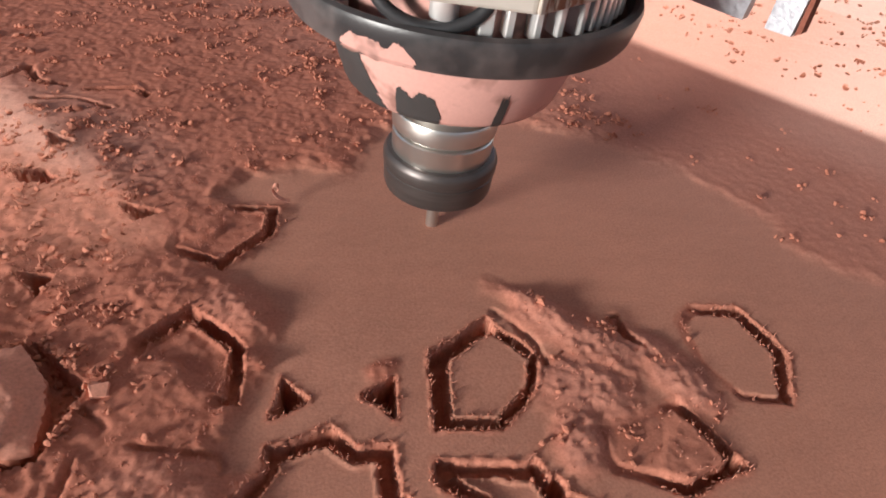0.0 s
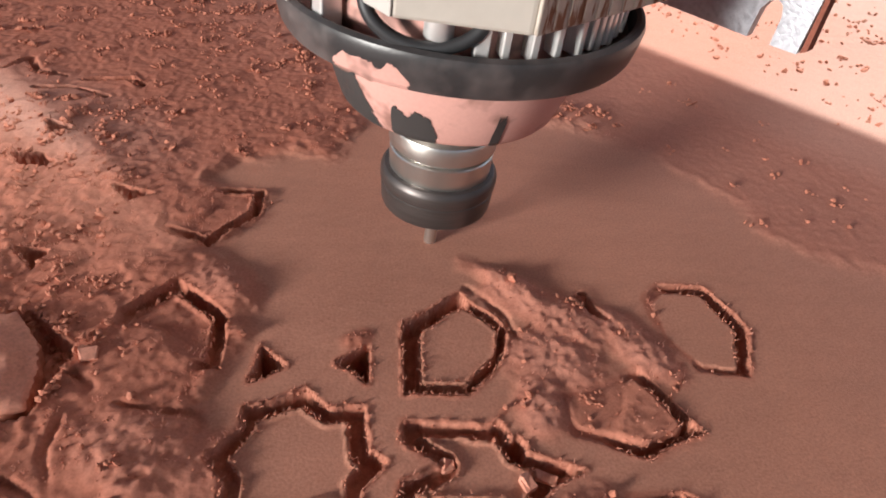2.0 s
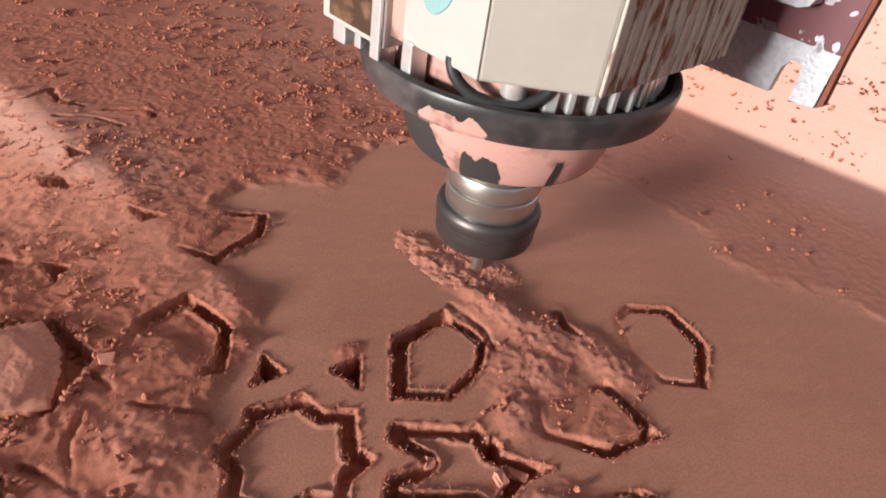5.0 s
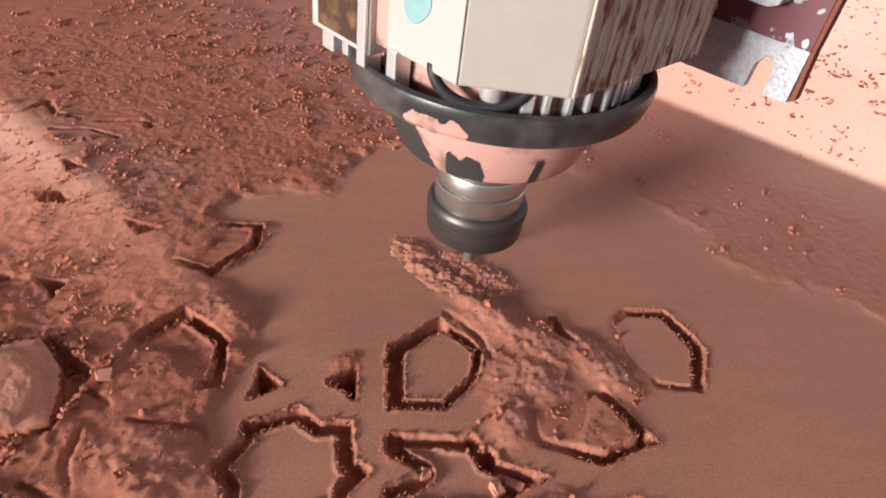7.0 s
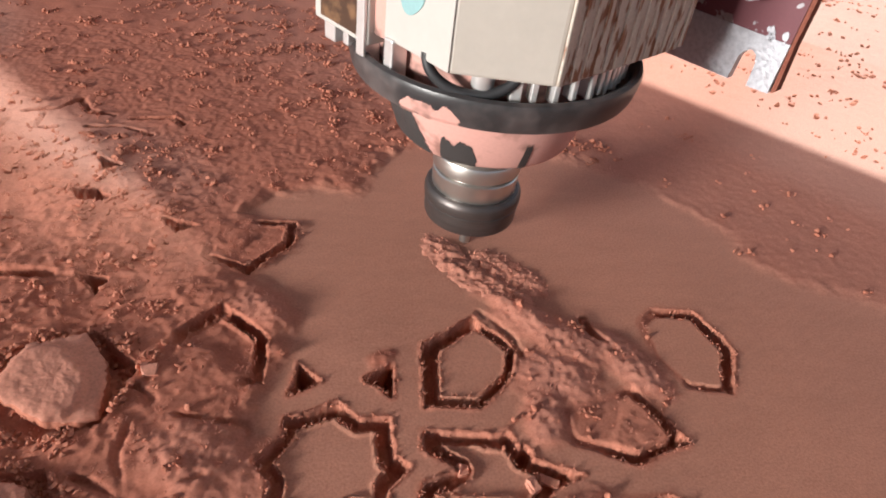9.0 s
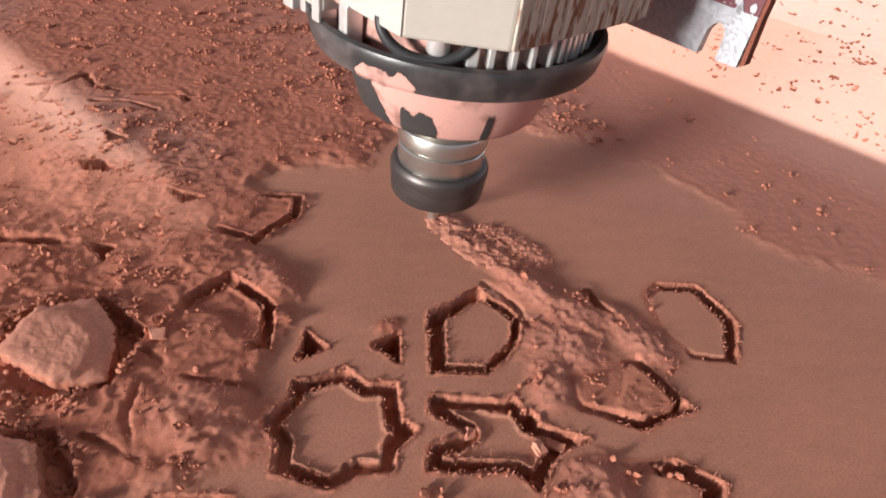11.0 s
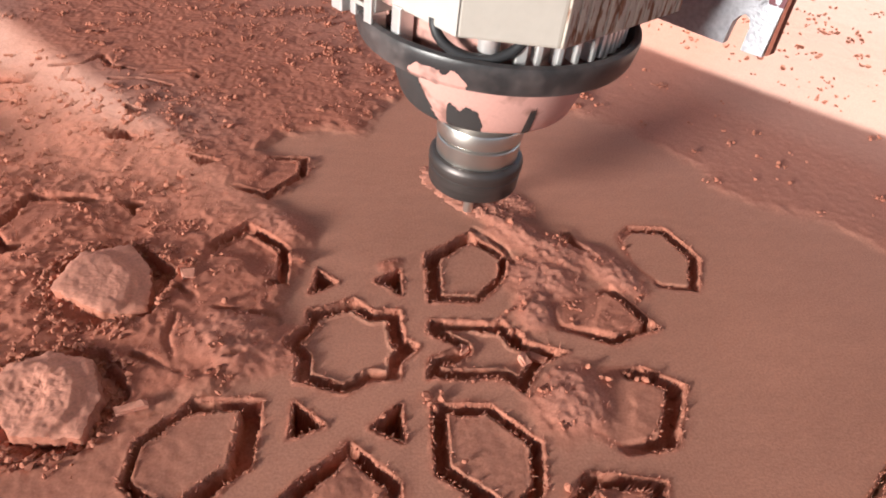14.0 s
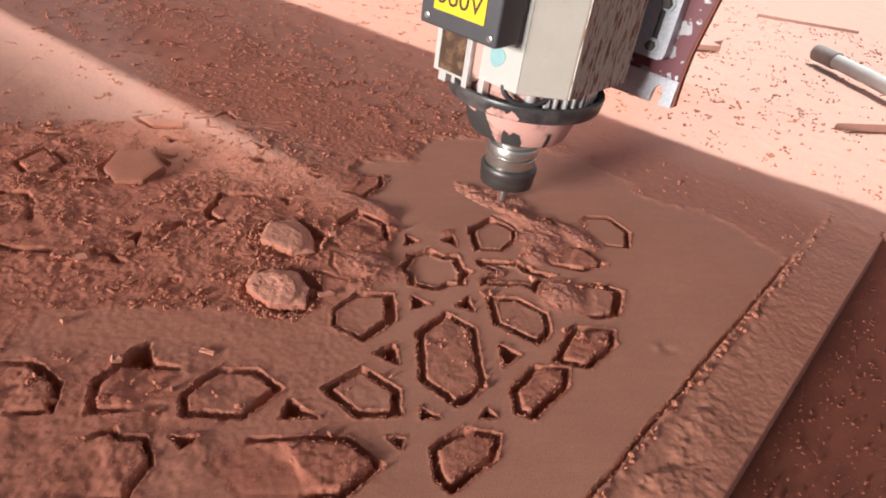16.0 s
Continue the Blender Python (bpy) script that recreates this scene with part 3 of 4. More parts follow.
height = height - 0.020 * step(EDGE_M - 0.0005, EDGE_M + 0.0012, gm)
# lumpy dust over the near corner of the pattern
corner = step(0.012, -0.030, gx + 0.185 + 0.10 * fbm(gx, gy, 0.06, 4, 741)) * step(0.02, -0.02, gy + 0.118)
height = height + corner * np.clip((height + 0.004) / 0.003, 0, 1) * (0.0010 + 0.0034 * fbm(gx, gy, 0.022, 5, 745, 0.7) + 0.0014 * ridged(gx, gy, 0.012, 4, 747))
dusted = step(-0.06, -0.12, gx) * step(-0.04, -0.07, gy) * np.clip((height + 0.003) / 0.002, 0, 1)
height = height + dusted * (0.0009 * fbm(gx, gy, 0.018, 5, 748, 0.72) + 0.0005 * fbm(gx, gy, 0.003, 2, 749))
loose = np.maximum(loose, 0.85 * corner)
loose = np.maximum(loose, 0.60 * step(-0.06, -0.12, gx) * step(-0.04, -0.07, gy) + 0.25 * fbm(gx, gy, 0.03, 4, 771) * step(-0.06, -0.12, gx))
# a dent with a lifted chip
height = height - 0.0007 * np.exp(-(((gx - 0.120) / 0.006) ** 2 + ((gy + 0.114) / 0.004) ** 2)) + 0.0006 * np.exp(-(((gx - 0.112) / 0.004) ** 2 + ((gy + 0.111) / 0.004) ** 2))

# dust blown into streaks beside the grooves
near_cut = (height < -0.0030).astype(float)
for _ in range(3):
    for ax_ in (0, 1):
        near_cut = sum(np.roll(near_cut, sh, ax_) for sh in range(-3, 4)) / 7.0
streak_u, streak_v = gx * 0.57 + gy * 0.82, -gx * 0.82 + gy * 0.57
streak = np.clip(3.0 * fbm(streak_u * 0.20, streak_v, 0.0045, 3, 781, 0.6), 0, 1)
flat_face = np.clip((height + 0.0015) / 0.001, 0, 1) * (1 - loose)
blown = np.clip(near_cut * 3.0, 0, 1) * streak * flat_face
height = height + 0.00040 * blown
loose = np.clip(loose + 0.75 * blown, 0, 1)


def outer_height(x, y):
    return 0.0035 + 0.004 * fbm(x, y, 0.05, 5, 401, 0.6)


rim_band = np.minimum(np.minimum(gx - X0, gx[-1, 0] - gx), np.minimum(gy - Y0, gy[0, -1] - gy))
on_top = step(EDGE_M, EDGE_M - 0.003, gm)
to_outer = (1 - step(0.004, 0.05, rim_band)) * on_top
height = height * (1 - to_outer) + to_outer * outer_height(gx, gy)


def height_at(x, y):
    i = int(min(max((x - X0) / STEP, 0), gx.shape[0] - 1))
    j = int(min(max((y - Y0) / STEP, 0), gx.shape[1] - 1))
    return float(height[i, j])


def relief_mesh(name, keep_cell, material, parent, label=""):
    """The cells of the relief for which keep_cell holds, as one mesh with the looseness of its dust."""
    ni, nj = gx.shape
    idx = np.arange(ni * nj).reshape(ni, nj)
    quads = np.stack([idx[:-1, :-1], idx[1:, :-1], idx[1:, 1:], idx[:-1, 1:]], -1)[keep_cell]
    used, inv = np.unique(quads, return_inverse=True)
    co = np.stack([gx.ravel()[used], gy.ravel()[used], height.ravel()[used]], 1).astype(np.float32)
    me = bpy.data.meshes.new(name)
    nq = len(quads)
    me.vertices.add(len(used))
    me.vertices.foreach_set("co", co.ravel())
    me.loops.add(nq * 4)
    me.loops.foreach_set("vertex_index", inv.ravel().astype(np.int32))
    me.polygons.add(nq)
    me.polygons.foreach_set("loop_start", np.arange(0, nq * 4, 4, dtype=np.int32))
    me.update(calc_edges=True)
    at = me.attributes.new("loose", "FLOAT", "POINT")
    at.data.foreach_set("value", loose.ravel()[used].astype(np.float32))
    at = me.attributes.new("sun_pale", "FLOAT", "POINT")
    at.data.foreach_set("value", sun_pale.ravel()[used].astype(np.float32))
    at = me.attributes.new("fresh", "FLOAT", "POINT")
    at.data.foreach_set("value", fresh.ravel()[used].astype(np.float32))
    me.materials.append(material)
    me.shade_smooth()
    ob = new(name, me)
    if parent:
        ob.parent = parent
    if label:
        tagged(ob, label)
    return ob


board = tagged(new("engraved_board"), "dusty red fibreboard panel with a geometric pattern milled into it", "board")
cell_owner = owner[:-1, :-1]
on_board = gm[:-1, :-1] < EDGE_M + 0.0012
relief_mesh("board_face", (cell_owner == 0) & on_board, DUST, board)
for k, (pname, plabel) in enumerate(PIECES):
    relief_mesh(pname, (cell_owner == k + 1) & on_board, DUST, board, plabel)


def coarse_sheet(name, inside, z, amp, material, parent, cell, x0, x1, y0, y1, seed):
    """A dusty sheet at a coarser grain, kept where inside(x, y) holds."""
    xs, ys = np.meshgrid(np.arange(x0, x1 + 1e-6, cell), np.arange(y0, y1 + 1e-6, cell), indexing="ij")
    zz = z + amp * fbm(xs, ys, 0.05, 5, seed, 0.6)
    if parent is board:
        border = np.minimum(np.minimum(xs - X0, XE - xs), np.minimum(ys - Y0, YE - ys))
        zz = zz - 0.0012 * step(-0.001, 0.004, border)
    ok = inside(xs, ys)
    ok = (ok[:-1, :-1] & ok[1:, :-1] & ok[1:, 1:] & ok[:-1, 1:])
    ni, nj = xs.shape
    idx = np.arange(ni * nj).reshape(ni, nj)
    quads = np.stack([idx[:-1, :-1], idx[1:, :-1], idx[1:, 1:], idx[:-1, 1:]], -1)[ok]
    used, inv = np.unique(quads, return_inverse=True)
    verts = np.stack([xs.ravel()[used], ys.ravel()[used], zz.ravel()[used]], 1)
    ob = mesh_object(name, verts.tolist(), inv.reshape(-1, 4).tolist(), material, parent, "", True)
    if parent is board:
        for key, values in (("loose", np.ones(len(verts))), ("sun_pale", sun_paling(verts[:, 0], verts[:, 1]))):
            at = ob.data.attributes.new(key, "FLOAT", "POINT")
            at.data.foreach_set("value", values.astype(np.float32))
    return ob


FAR_N = 0.625
XE, YE = gx[-1, 0], gy[0, -1]


def rest_of_board(x, y):
    out = (x < X0 + 0.006) | (x > XE - 0.006) | (y > YE - 0.006) | (y < Y0 + 0.006)
    n = x * N.x + y * N.y + 0.004 * np.sin(6 * (x * A.x + y * A.y))
    return out & (x * M.x + y * M.y < EDGE_M) & (n < FAR_N)


coarse_sheet("outer_face", rest_of_board, 0.0035, 0.004, DUST, board, 0.004, -1.4, 1.1, -0.9, 1.6, 401)
bed = coarse_sheet("machine_bed", lambda x, y: x > -99, -0.0185, 0.006, BED, None, 0.012, -1.68, 2.3, -1.7, 2.4, 411)
tagged(bed, "machine bed under a thick layer of dark red dust", "machine bed", kind="structure")
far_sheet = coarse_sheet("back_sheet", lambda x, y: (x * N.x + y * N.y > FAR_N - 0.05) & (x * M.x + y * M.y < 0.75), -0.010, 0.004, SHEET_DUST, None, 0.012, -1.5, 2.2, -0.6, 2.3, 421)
tagged(far_sheet, "dusty sheet of fibreboard behind the panel, coloured pale for the sun on it", "board")


# ---- the surroundings that close the place, and unseen panels added for shade ----
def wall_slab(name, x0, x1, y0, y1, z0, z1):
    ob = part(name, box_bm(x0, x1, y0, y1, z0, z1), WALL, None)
    return tagged(ob, "plain plastered wall in the workshop, unseen", "wall", kind="structure")


DOOR_WALL = pose(6.2 * math.cos(radians(DOOR_TURN)), 6.2 * math.sin(radians(DOOR_TURN)), 0, 0, 0, DOOR_TURN)
for nm, y0, y1, z0, z1 in (("wall_1", -3.0, -0.85, -0.9, 2.6), ("wall_2", 0.85, 3.0, -0.9, 2.6), ("wall_3", -0.8499, 0.8499, 1.75, 2.6), ("wall_4", -0.8499, 0.8499, -0.9, 0.55)):
    wall_slab(nm, -0.1, 0.1, y0, y1, z0, z1).matrix_world = DOOR_WALL


def gantry():
    g = tagged(new("gantry_beam"), "grey painted steel gantry beam of the milling machine", "gantry")
    g.matrix_world = pose(0, 0, 0, 0, 0, math.degrees(math.atan2(A.y, A.x)))
    part("beam", box_bm(-1.5, 1.5, 0.255, 0.548, 0.35, 0.55, 0.004), GREY_PAINT, g)
    for z in (0.40, 0.50):
        part("rail", box_bm(-1.45, 1.45, 0.240, 0.2548, z - 0.01, z + 0.01, 0.002), STEEL, g, "ground steel guide rail")
    for x in (-1.48, 1.40):
        part("upright", box_bm(x, x + 0.08, 0.31, 0.54, -0.012, 0.3495, 0.004), GREY_PAINT, g)
    return g


gantry()


# unseen panel, added so that its shadow covers the foreground
def canopy():
    z0, dx, dy = 0.90, 0.2885, 0.305
    outline = [(-1.69, 0.36), (0.06, -0.02), (0.10, -0.03), (0.62, -0.03), (0.62, -2.2), (-1.69, -2.2)]
    ob = part("canopy", prism_bm([(x + dx, y + dy) for x, y in outline], z0, z0 + 0.02), GREY_PAINT, None)
    return tagged(ob, "grey panel added out of view to shade the board", "canopy", kind="structure")


canopy()


# unseen high panel, added to give the left sun patch a soft edge
def eave():
    z0, dx, dy = 3.6, 1.153, 1.220
    outline = [(-1.69, 1.48), (-0.50, 0.425), (-0.34, 0.260), (-0.25, 0.175), (-0.12, 0.118), (0.10, 0.090), (0.10, -1.6), (-1.69, -1.6)]
    ob = part("eave", prism_bm([(x + dx, y + dy) for x, y in outline], z0, z0 + 0.04), GREY_PAINT, None)
    return tagged(ob, "grey panel added high out of view for soft shade", "eave", kind="structure")


eave()
# low unseen wall, added to shade the near left corner from the doorway
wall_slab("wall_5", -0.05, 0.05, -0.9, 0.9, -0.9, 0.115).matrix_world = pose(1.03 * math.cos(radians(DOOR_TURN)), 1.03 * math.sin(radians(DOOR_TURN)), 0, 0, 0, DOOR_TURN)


# ---- the milling spindle ----
SPIN_TURN = -51.3
spindle = tagged(new("milling_spindle"), "square aluminium milling spindle with a black collar caked in pink dust", "milling spindle")


def ring_profile(r, z0, z1, b):
    return [(r - b, z0), (r - b * 0.3, z0 + b * 0.3), (r, z0 + b), (r, z1 - b), (r - b * 0.3, z1 - b * 0.3), (r - b, z1)]


def build_spindle(s):
    part("bit", lathe_bm([(0.0006, -0.0170), (0.0030, -0.0166), (0.0030, 0.004), (0.0026, 0.006), (0.0030, 0.008), (0.0030, 0.020)], 20), STEEL, s, "slim bright steel milling bit")
    part("collet_nut", lathe_bm([(0.0060, 0.0165), (0.0150, 0.0160), (0.0230, 0.0150), (0.0243, 0.0156), (0.0249, 0.0172), (0.0253, 0.0240), (0.0254, 0.0258), (0.0251, 0.0261), (0.0251, 0.0266), (0.0256, 0.0269),
                                 (0.0258, 0.0276), (0.0259, 0.0312), (0.0255, 0.0328), (0.0243, 0.0342), (0.0228, 0.0345), (0.0215, 0.0342)], 96), DARK_STEEL, s, "dark blackened steel collet nut", True)
    part("spindle_nose", lathe_bm([(0.0205, 0.0330), (0.0222, 0.0340), (0.0224, 0.0350), (0.0226, 0.0438), (0.0221, 0.0444), (0.0205, 0.0446), (0.0205, 0.0458), (0.0225, 0.0461), (0.0231, 0.0467),
                                   (0.0233, 0.0540), (0.0228, 0.0548), (0.0185, 0.0551), (0.0185, 0.0596), (0.0230, 0.0599), (0.0237, 0.0606), (0.0240, 0.0660), (0.0240, 0.0770)], 96), STEEL, s, "shiny turned steel spindle nose", True)
    cap = [(0.0235, 0.0682), (0.0402, 0.0682), (0.0422, 0.0688), (0.0437, 0.0706), (0.0466, 0.0790), (0.0484, 0.0850), (0.0494, 0.0920), (0.0497, 0.0995)]
    cone = part("cone", lathe_bm(cap, 128), CONE_CAKE, s, "black tapered cap caked in pink dust", True)

    def cap_radius(z):
        for (r0, z0), (r1, z1) in zip(cap[2:], cap[3:]):
            if z <= z1:
                return r0 + (r1 - r0) * max(0, z - z0) / (z1 - z0)
        return cap[-1][0]

    def bare_patch(name, radius, a0, a1, z0, z1, seed, material, parent):
        """A ragged patch on a turned surface, between two angles and heights."""
        n, m = 72, 14
        bm = bmesh.new()
        grid = []
        for i in range(n + 1):
            u = i / n
            lo = z0 + (z1 - z0) * 0.16 * noise.noise(Vector((u * 5, seed, 0))) * (1 if z0 > 0.0710 else 0)
            edge = min(1, 6 * min(u, 1 - u) + 0.35)
            hi = lo + (z1 - lo) * edge * (0.94 + 0.30 * noise.fractal(Vector((u * 4.0, seed, 3)), 0.55, 2.0, 6))
            col = []
            for j in range(m + 1):
                z = lo + (hi - lo) * j / m
                a = radians(a0 + (a1 - a0) * (u + 0.09 * noise.fractal(Vector((j * 0.42, seed, u * 2)), 0.6, 2.0, 4)))
                r = radius(z) + (0.0006 if material is CONE_CAKE else 0.0003)
                col.append(bm.verts.new((r * math.cos(a), r * math.sin(a), z)))
            grid.append(col)
        for p, q in zip(grid, grid[1:]):
            for j in range(m):
                bm.faces.new((p[j], q[j], q[j + 1], p[j + 1]))
        return part(name, bm, material, parent, "", True)

    bare_patch("bare_patch", cap_radius, -70, -49, 0.0689, 0.0822, 2, DARK_PAINT, cone)
    bare_patch("bare_patch", cap_radius, -23.5, -18.5, 0.0689, 0.0840, 5, DARK_PAINT, cone)
    bare_patch("bare_patch", cap_radius, -175, -82, 0.0689, 0.0985, 7, DARK_PAINT, cone)
    bare_patch("bare_patch", cap_radius, -108, -78, 0.0689, 0.0735, 11, DARK_PAINT, cone)
    def collar_radius(z):
        return 0.0660 + 0.0018 * min(1, max(0, (z - 0.1008) / 0.0092)) - 0.0010 * max(0, (0.1008 - z) / 0.0017)

    part("collar", lathe_bm([(0.0490, 0.0985), (0.0635, 0.0985), (0.0650, 0.0991), (0.0660, 0.1008), (0.0672, 0.1060), (0.0678, 0.1100), (0.0672, 0.1118), (0.0655, 0.1128), (0.0640, 0.1122), (0.0625, 0.1065), (0.0490, 0.1060)], 128), BLACK_RING, s,
         "black rubbery collar with smears of pink dust", True)
    bare_patch("dust_smear", collar_radius, -79, -57, 0.0990, 0.1062, 17, CORE_CAKE, s)
    bare_patch("dust_smear", cap_radius, -121, -103, 0.0890, 0.0975, 23, CONE_CAKE, cone)
    bare_patch("dust_smear", collar_radius, -152, -140, 0.1000, 0.1100, 19, CORE_CAKE, s)
    part("core", lathe_bm([(0.0540, 0.1055), (0.0545, 0.1100), (0.0540, 0.1240), (0.0500, 0.1240)], 96), CORE_CAKE, s, "casting behind the fins, pink with dust", True)
    # square housing with cut corners
    h, q, c = 0.0625, 0.062, 0.028
    plan = [(-h + c, -q), (h - c, -q), (h, -q + c), (h, q - c), (h - c, q), (-h + c, q), (-h, q - c), (-h, -q + c)]
    housing = part("housing", prism_bm(plan, 0.1220, 0.42, 0.0012), ALU, s, "pale cast aluminium spindle housing")
    part("front_panel", box_bm(-0.0035, 0.0347, -0.0626, -0.0618, 0.1225, 0.42, 0.0005), ALU_FACE, housing, "off-white front panel")
    part("groove", box_bm(-0.0105, -0.0036, -0.0622, -0.0618, 0.1215, 0.42), CORE_CAKE, housing)
    pillar = part("pillar", box_bm(-0.0490, -0.0106, -0.0655, -0.0500, 0.1165, 0.42, 0.0008), ALU_FACE, housing)
    part("nameplate", box_bm(-0.0435, -0.0165, -0.0663, -0.06562, 0.1190, 0.165, 0.0003), BRASS, pillar, "tarnished brown nameplate")
    part("nameplate_frame", box_bm(-0.0162, -0.0110, -0.0672, -0.06562, 0.1120, 0.22, 0.0005), FIN, pillar)
    for x, w, z in ((-0.0400, 0.008, 0.1085), (-0.0280, 0.004, 0.1105), (-0.0165, 0.0050, 0.1060), (0.0010, 0.0055, 0.1070)):
        part("leg", box_bm(x - w / 2, x + w / 2, -0.0640, -0.0560, z, 0.1235, 0.0006), FIN, s, "bare aluminium leg under the housing")
    # spot of teal paint
    bm = lathe_bm([(0.0072, 0), (0.0072, 0.0004), (0.0066, 0.0005)], 28)
    for v in bm.verts:
        r = 1 + 0.08 * math.sin(3 * math.atan2(v.co.y, v.co.x) + 1)
        v.co = Vector((0.0115 + v.co.x * r, -0.0626 - v.co.z, 0.1445 + v.co.y * r * 1.1))
    part("paint_spot", bm, TEAL, housing, "faded teal paint spot")
    # ribbed side
    n = 13
    for k in range(n):
        y = -q + c + 0.002 + (2 * q - 2 * c + 0.012) * k / (n - 1)
        part("rib", box_bm(h + 0.0001, h + 0.0014, y - 0.0021, y + 0.0021, 0.1228, 0.42, 0.0006, 2), RIBBED, housing)
    side = part("side_plate", box_bm(h - 0.004, h + 0.0009, -q + c + 0.001, q - c + 0.012, 0.1222, 0.42, 0.0004), RIBBED, housing, "ribbed side plate stained by red dust")
    # cooling fins round the casting, towards the cut corner and the ribbed side
    for k, deg in enumerate((-38, -31, -22, -14, -5, 0, 4, 8, 12, 17, 27, 32, 180, 200, 220, 120, 150)):
        a = radians(deg)
        wide = 0.0045 if k in (0, 10) else 0.0026
        bm = box_bm(0.0535, 0.0605, -wide / 2, wide / 2, 0.1090 + 0.0012 * (k % 2), 0.1225, 0.0004, 1)
        bmesh.ops.transform(bm, matrix=Matrix.Rotation(a, 4, "Z"), verts=bm.verts)
        part("cooling_fin", bm, FIN, s)
    # black hose loop and bolt under the cut corner
    c45 = Vector((0.7071, -0.7071, 0))
    t45 = Vector((0.7071, 0.7071, 0))
    mid = c45 * 0.0575 + Vector((0, 0, 0.1245)) - t45 * 0.010
    loop = [mid + t45 * (0.0185 * math.cos(x)) + Vector((0, 0, 0.0125 * math.sin(x))) + c45 * (0.004 * abs(math.sin(x))) for x in [math.pi * (0.98 + 1.04 * k / 20) for k in range(21)]]
    part("hose_loop", tube_bm(loop, 0.0022), RUBBER, s, "black rubber hose loop", True)
    bm = lathe_bm([(0.0042, 0.0), (0.0046, 0.0006), (0.0046, 0.011), (0.0042, 0.0116)], 20)
    bmesh.ops.transform(bm, matrix=Matrix.Translation(c45 * 0.058 + Vector((0, 0, 0.1145)) - t45 * 0.006), verts=bm.verts)
    part("terminal_bolt", bm, FIN, s, "bright metal bolt", True)
    # junction box
    jb = part("junction_box", box_bm(-0.0430, 0.0318, -0.0945, -0.0665, 0.1592, 0.29, 0.0022, 3), BOX, s, "dark grey plastic junction box with a yellow label", True)
    part("back_shell", box_bm(-0.0425, 0.0313, -0.0668, -0.0637, 0.1600, 0.29), BOX, jb)
    part("warning_label", box_bm(-0.0292, 0.0190, -0.0953, -0.0946, 0.1722, 0.212, 0.0002), YELLOW, jb, "yellow voltage label")
    cu = bpy.data.curves.new("lettering", "FONT")
    cu.body, cu.size, cu.extrude, cu.align_x = "380V", 0.0205, 0.00015, "CENTER"
    tmp = bpy.data.objects.new("lettering", cu)
    me = bpy.data.meshes.new_from_object(tmp)
    bpy.data.objects.remove(tmp)
    me.materials.append(INK)
    text = new("lettering", me)
    text.parent = jb
    me.transform(Matrix.Translation((-0.0052, -0.0955, 0.1775)) @ Matrix.Rotation(math.pi / 2, 4, "X"))
    for x, z in ((0.0255, 0.1650), (-0.0355, 0.1655)):
        bm = lathe_bm([(0.0024, 0), (0.0024, 0.0006), (0.0016, 0.0009), (0.0015, 0.0004)], 18)
        for v in bm.verts:
            v.co = Vector((x + v.co.x, -0.0945 - v.co.z, z + v.co.y))
        part("screw", bm, STEEL, jb, "small steel screw")
    # mounting plate with a slotted tab, a slotted bar and its bolts
    y0 = 0.0960
    foot = [(-0.070, 0.0985), (0.0655, 0.1003), (0.0695, 0.1003), (0.0705, 0.1120), (0.0728, 0.1158), (0.0755, 0.1172), (0.0782, 0.1158), (0.0795, 0.1120), (0.0795, 0.1005), (0.0905, 0.1010), (0.0912, 0.1250), (-0.070, 0.1250)]
    def upright_bm(outline, ya, yb):
        bm = bmesh.new()
        f = bm.faces.new([bm.verts.new((x, ya, z)) for x, z in outline])
        ext = bmesh.ops.extrude_face_region(bm, geom=[f])
        for v in ext["geom"]:
            if isinstance(v, bmesh.types.BMVert):
                v.co.y = yb
        return bm
    plate = part("mounting_plate", upright_bm([(-0.070, 0.12502), (0.0912, 0.12502), (0.0918, 0.1500), (0.0990, 0.1955), (0.1180, 0.45), (-0.070, 0.45)], y0, y0 + 0.005), MAROON, s, "maroon painted mounting plate, chipped to bare metal")
    part("slotted_tab", upright_bm(foot, y0 - 0.0004, y0 + 0.0046), GALV, plate, "bare silver tab with an open slot")
    rng = random.Random(5)
    for k in range(6):
        w = rng.uniform(0.0008, 0.0022)
        x = rng.uniform(0.058, 0.089)
        z = 0.1250 + rng.uniform(-0.0005, 0.0035)
        part("paint_chip", upright_bm([(x + w * math.cos(a) * rng.uniform(0.6, 1.2), z + 1.5 * w * math.sin(a) * rng.uniform(0.6, 1.2)) for a in [2 * math.pi * j / 8 for j in range(8)]], y0 - 0.0006, y0 + 0.0002), GALV, plate)
    part("edge_dust", upright_bm([(0.0913, 0.1015), (0.0935, 0.1030), (0.0930, 0.1250), (0.0940, 0.1500), (0.1010, 0.1955), (0.1195, 0.45), (0.1181, 0.45), (0.0991, 0.1955), (0.0919, 0.1500), (0.0913, 0.1252)], y0 + 0.0006, y0 + 0.0062), PLATE_DUST, plate, "dark red dust clinging to the plate's edge")
    bar = part("slotted_bar", upright_bm([(0.046, 0.1400), (0.0705, 0.1400), (0.0745, 0.1418), (0.0762, 0.1460), (0.0840, 0.45), (0.052, 0.45)], y0 - 0.012, y0 - 0.0008), GALV, s, "silver clamping bar with a long slot")
    # black strip laid on the bar in place of the slot's shaded depth
    part("slot", upright_bm([(0.0600, 0.1480), (0.0650, 0.1480), (0.0700, 0.30), (0.0650, 0.30)], y0 - 0.0126, y0 - 0.0119), RUBBER, bar)
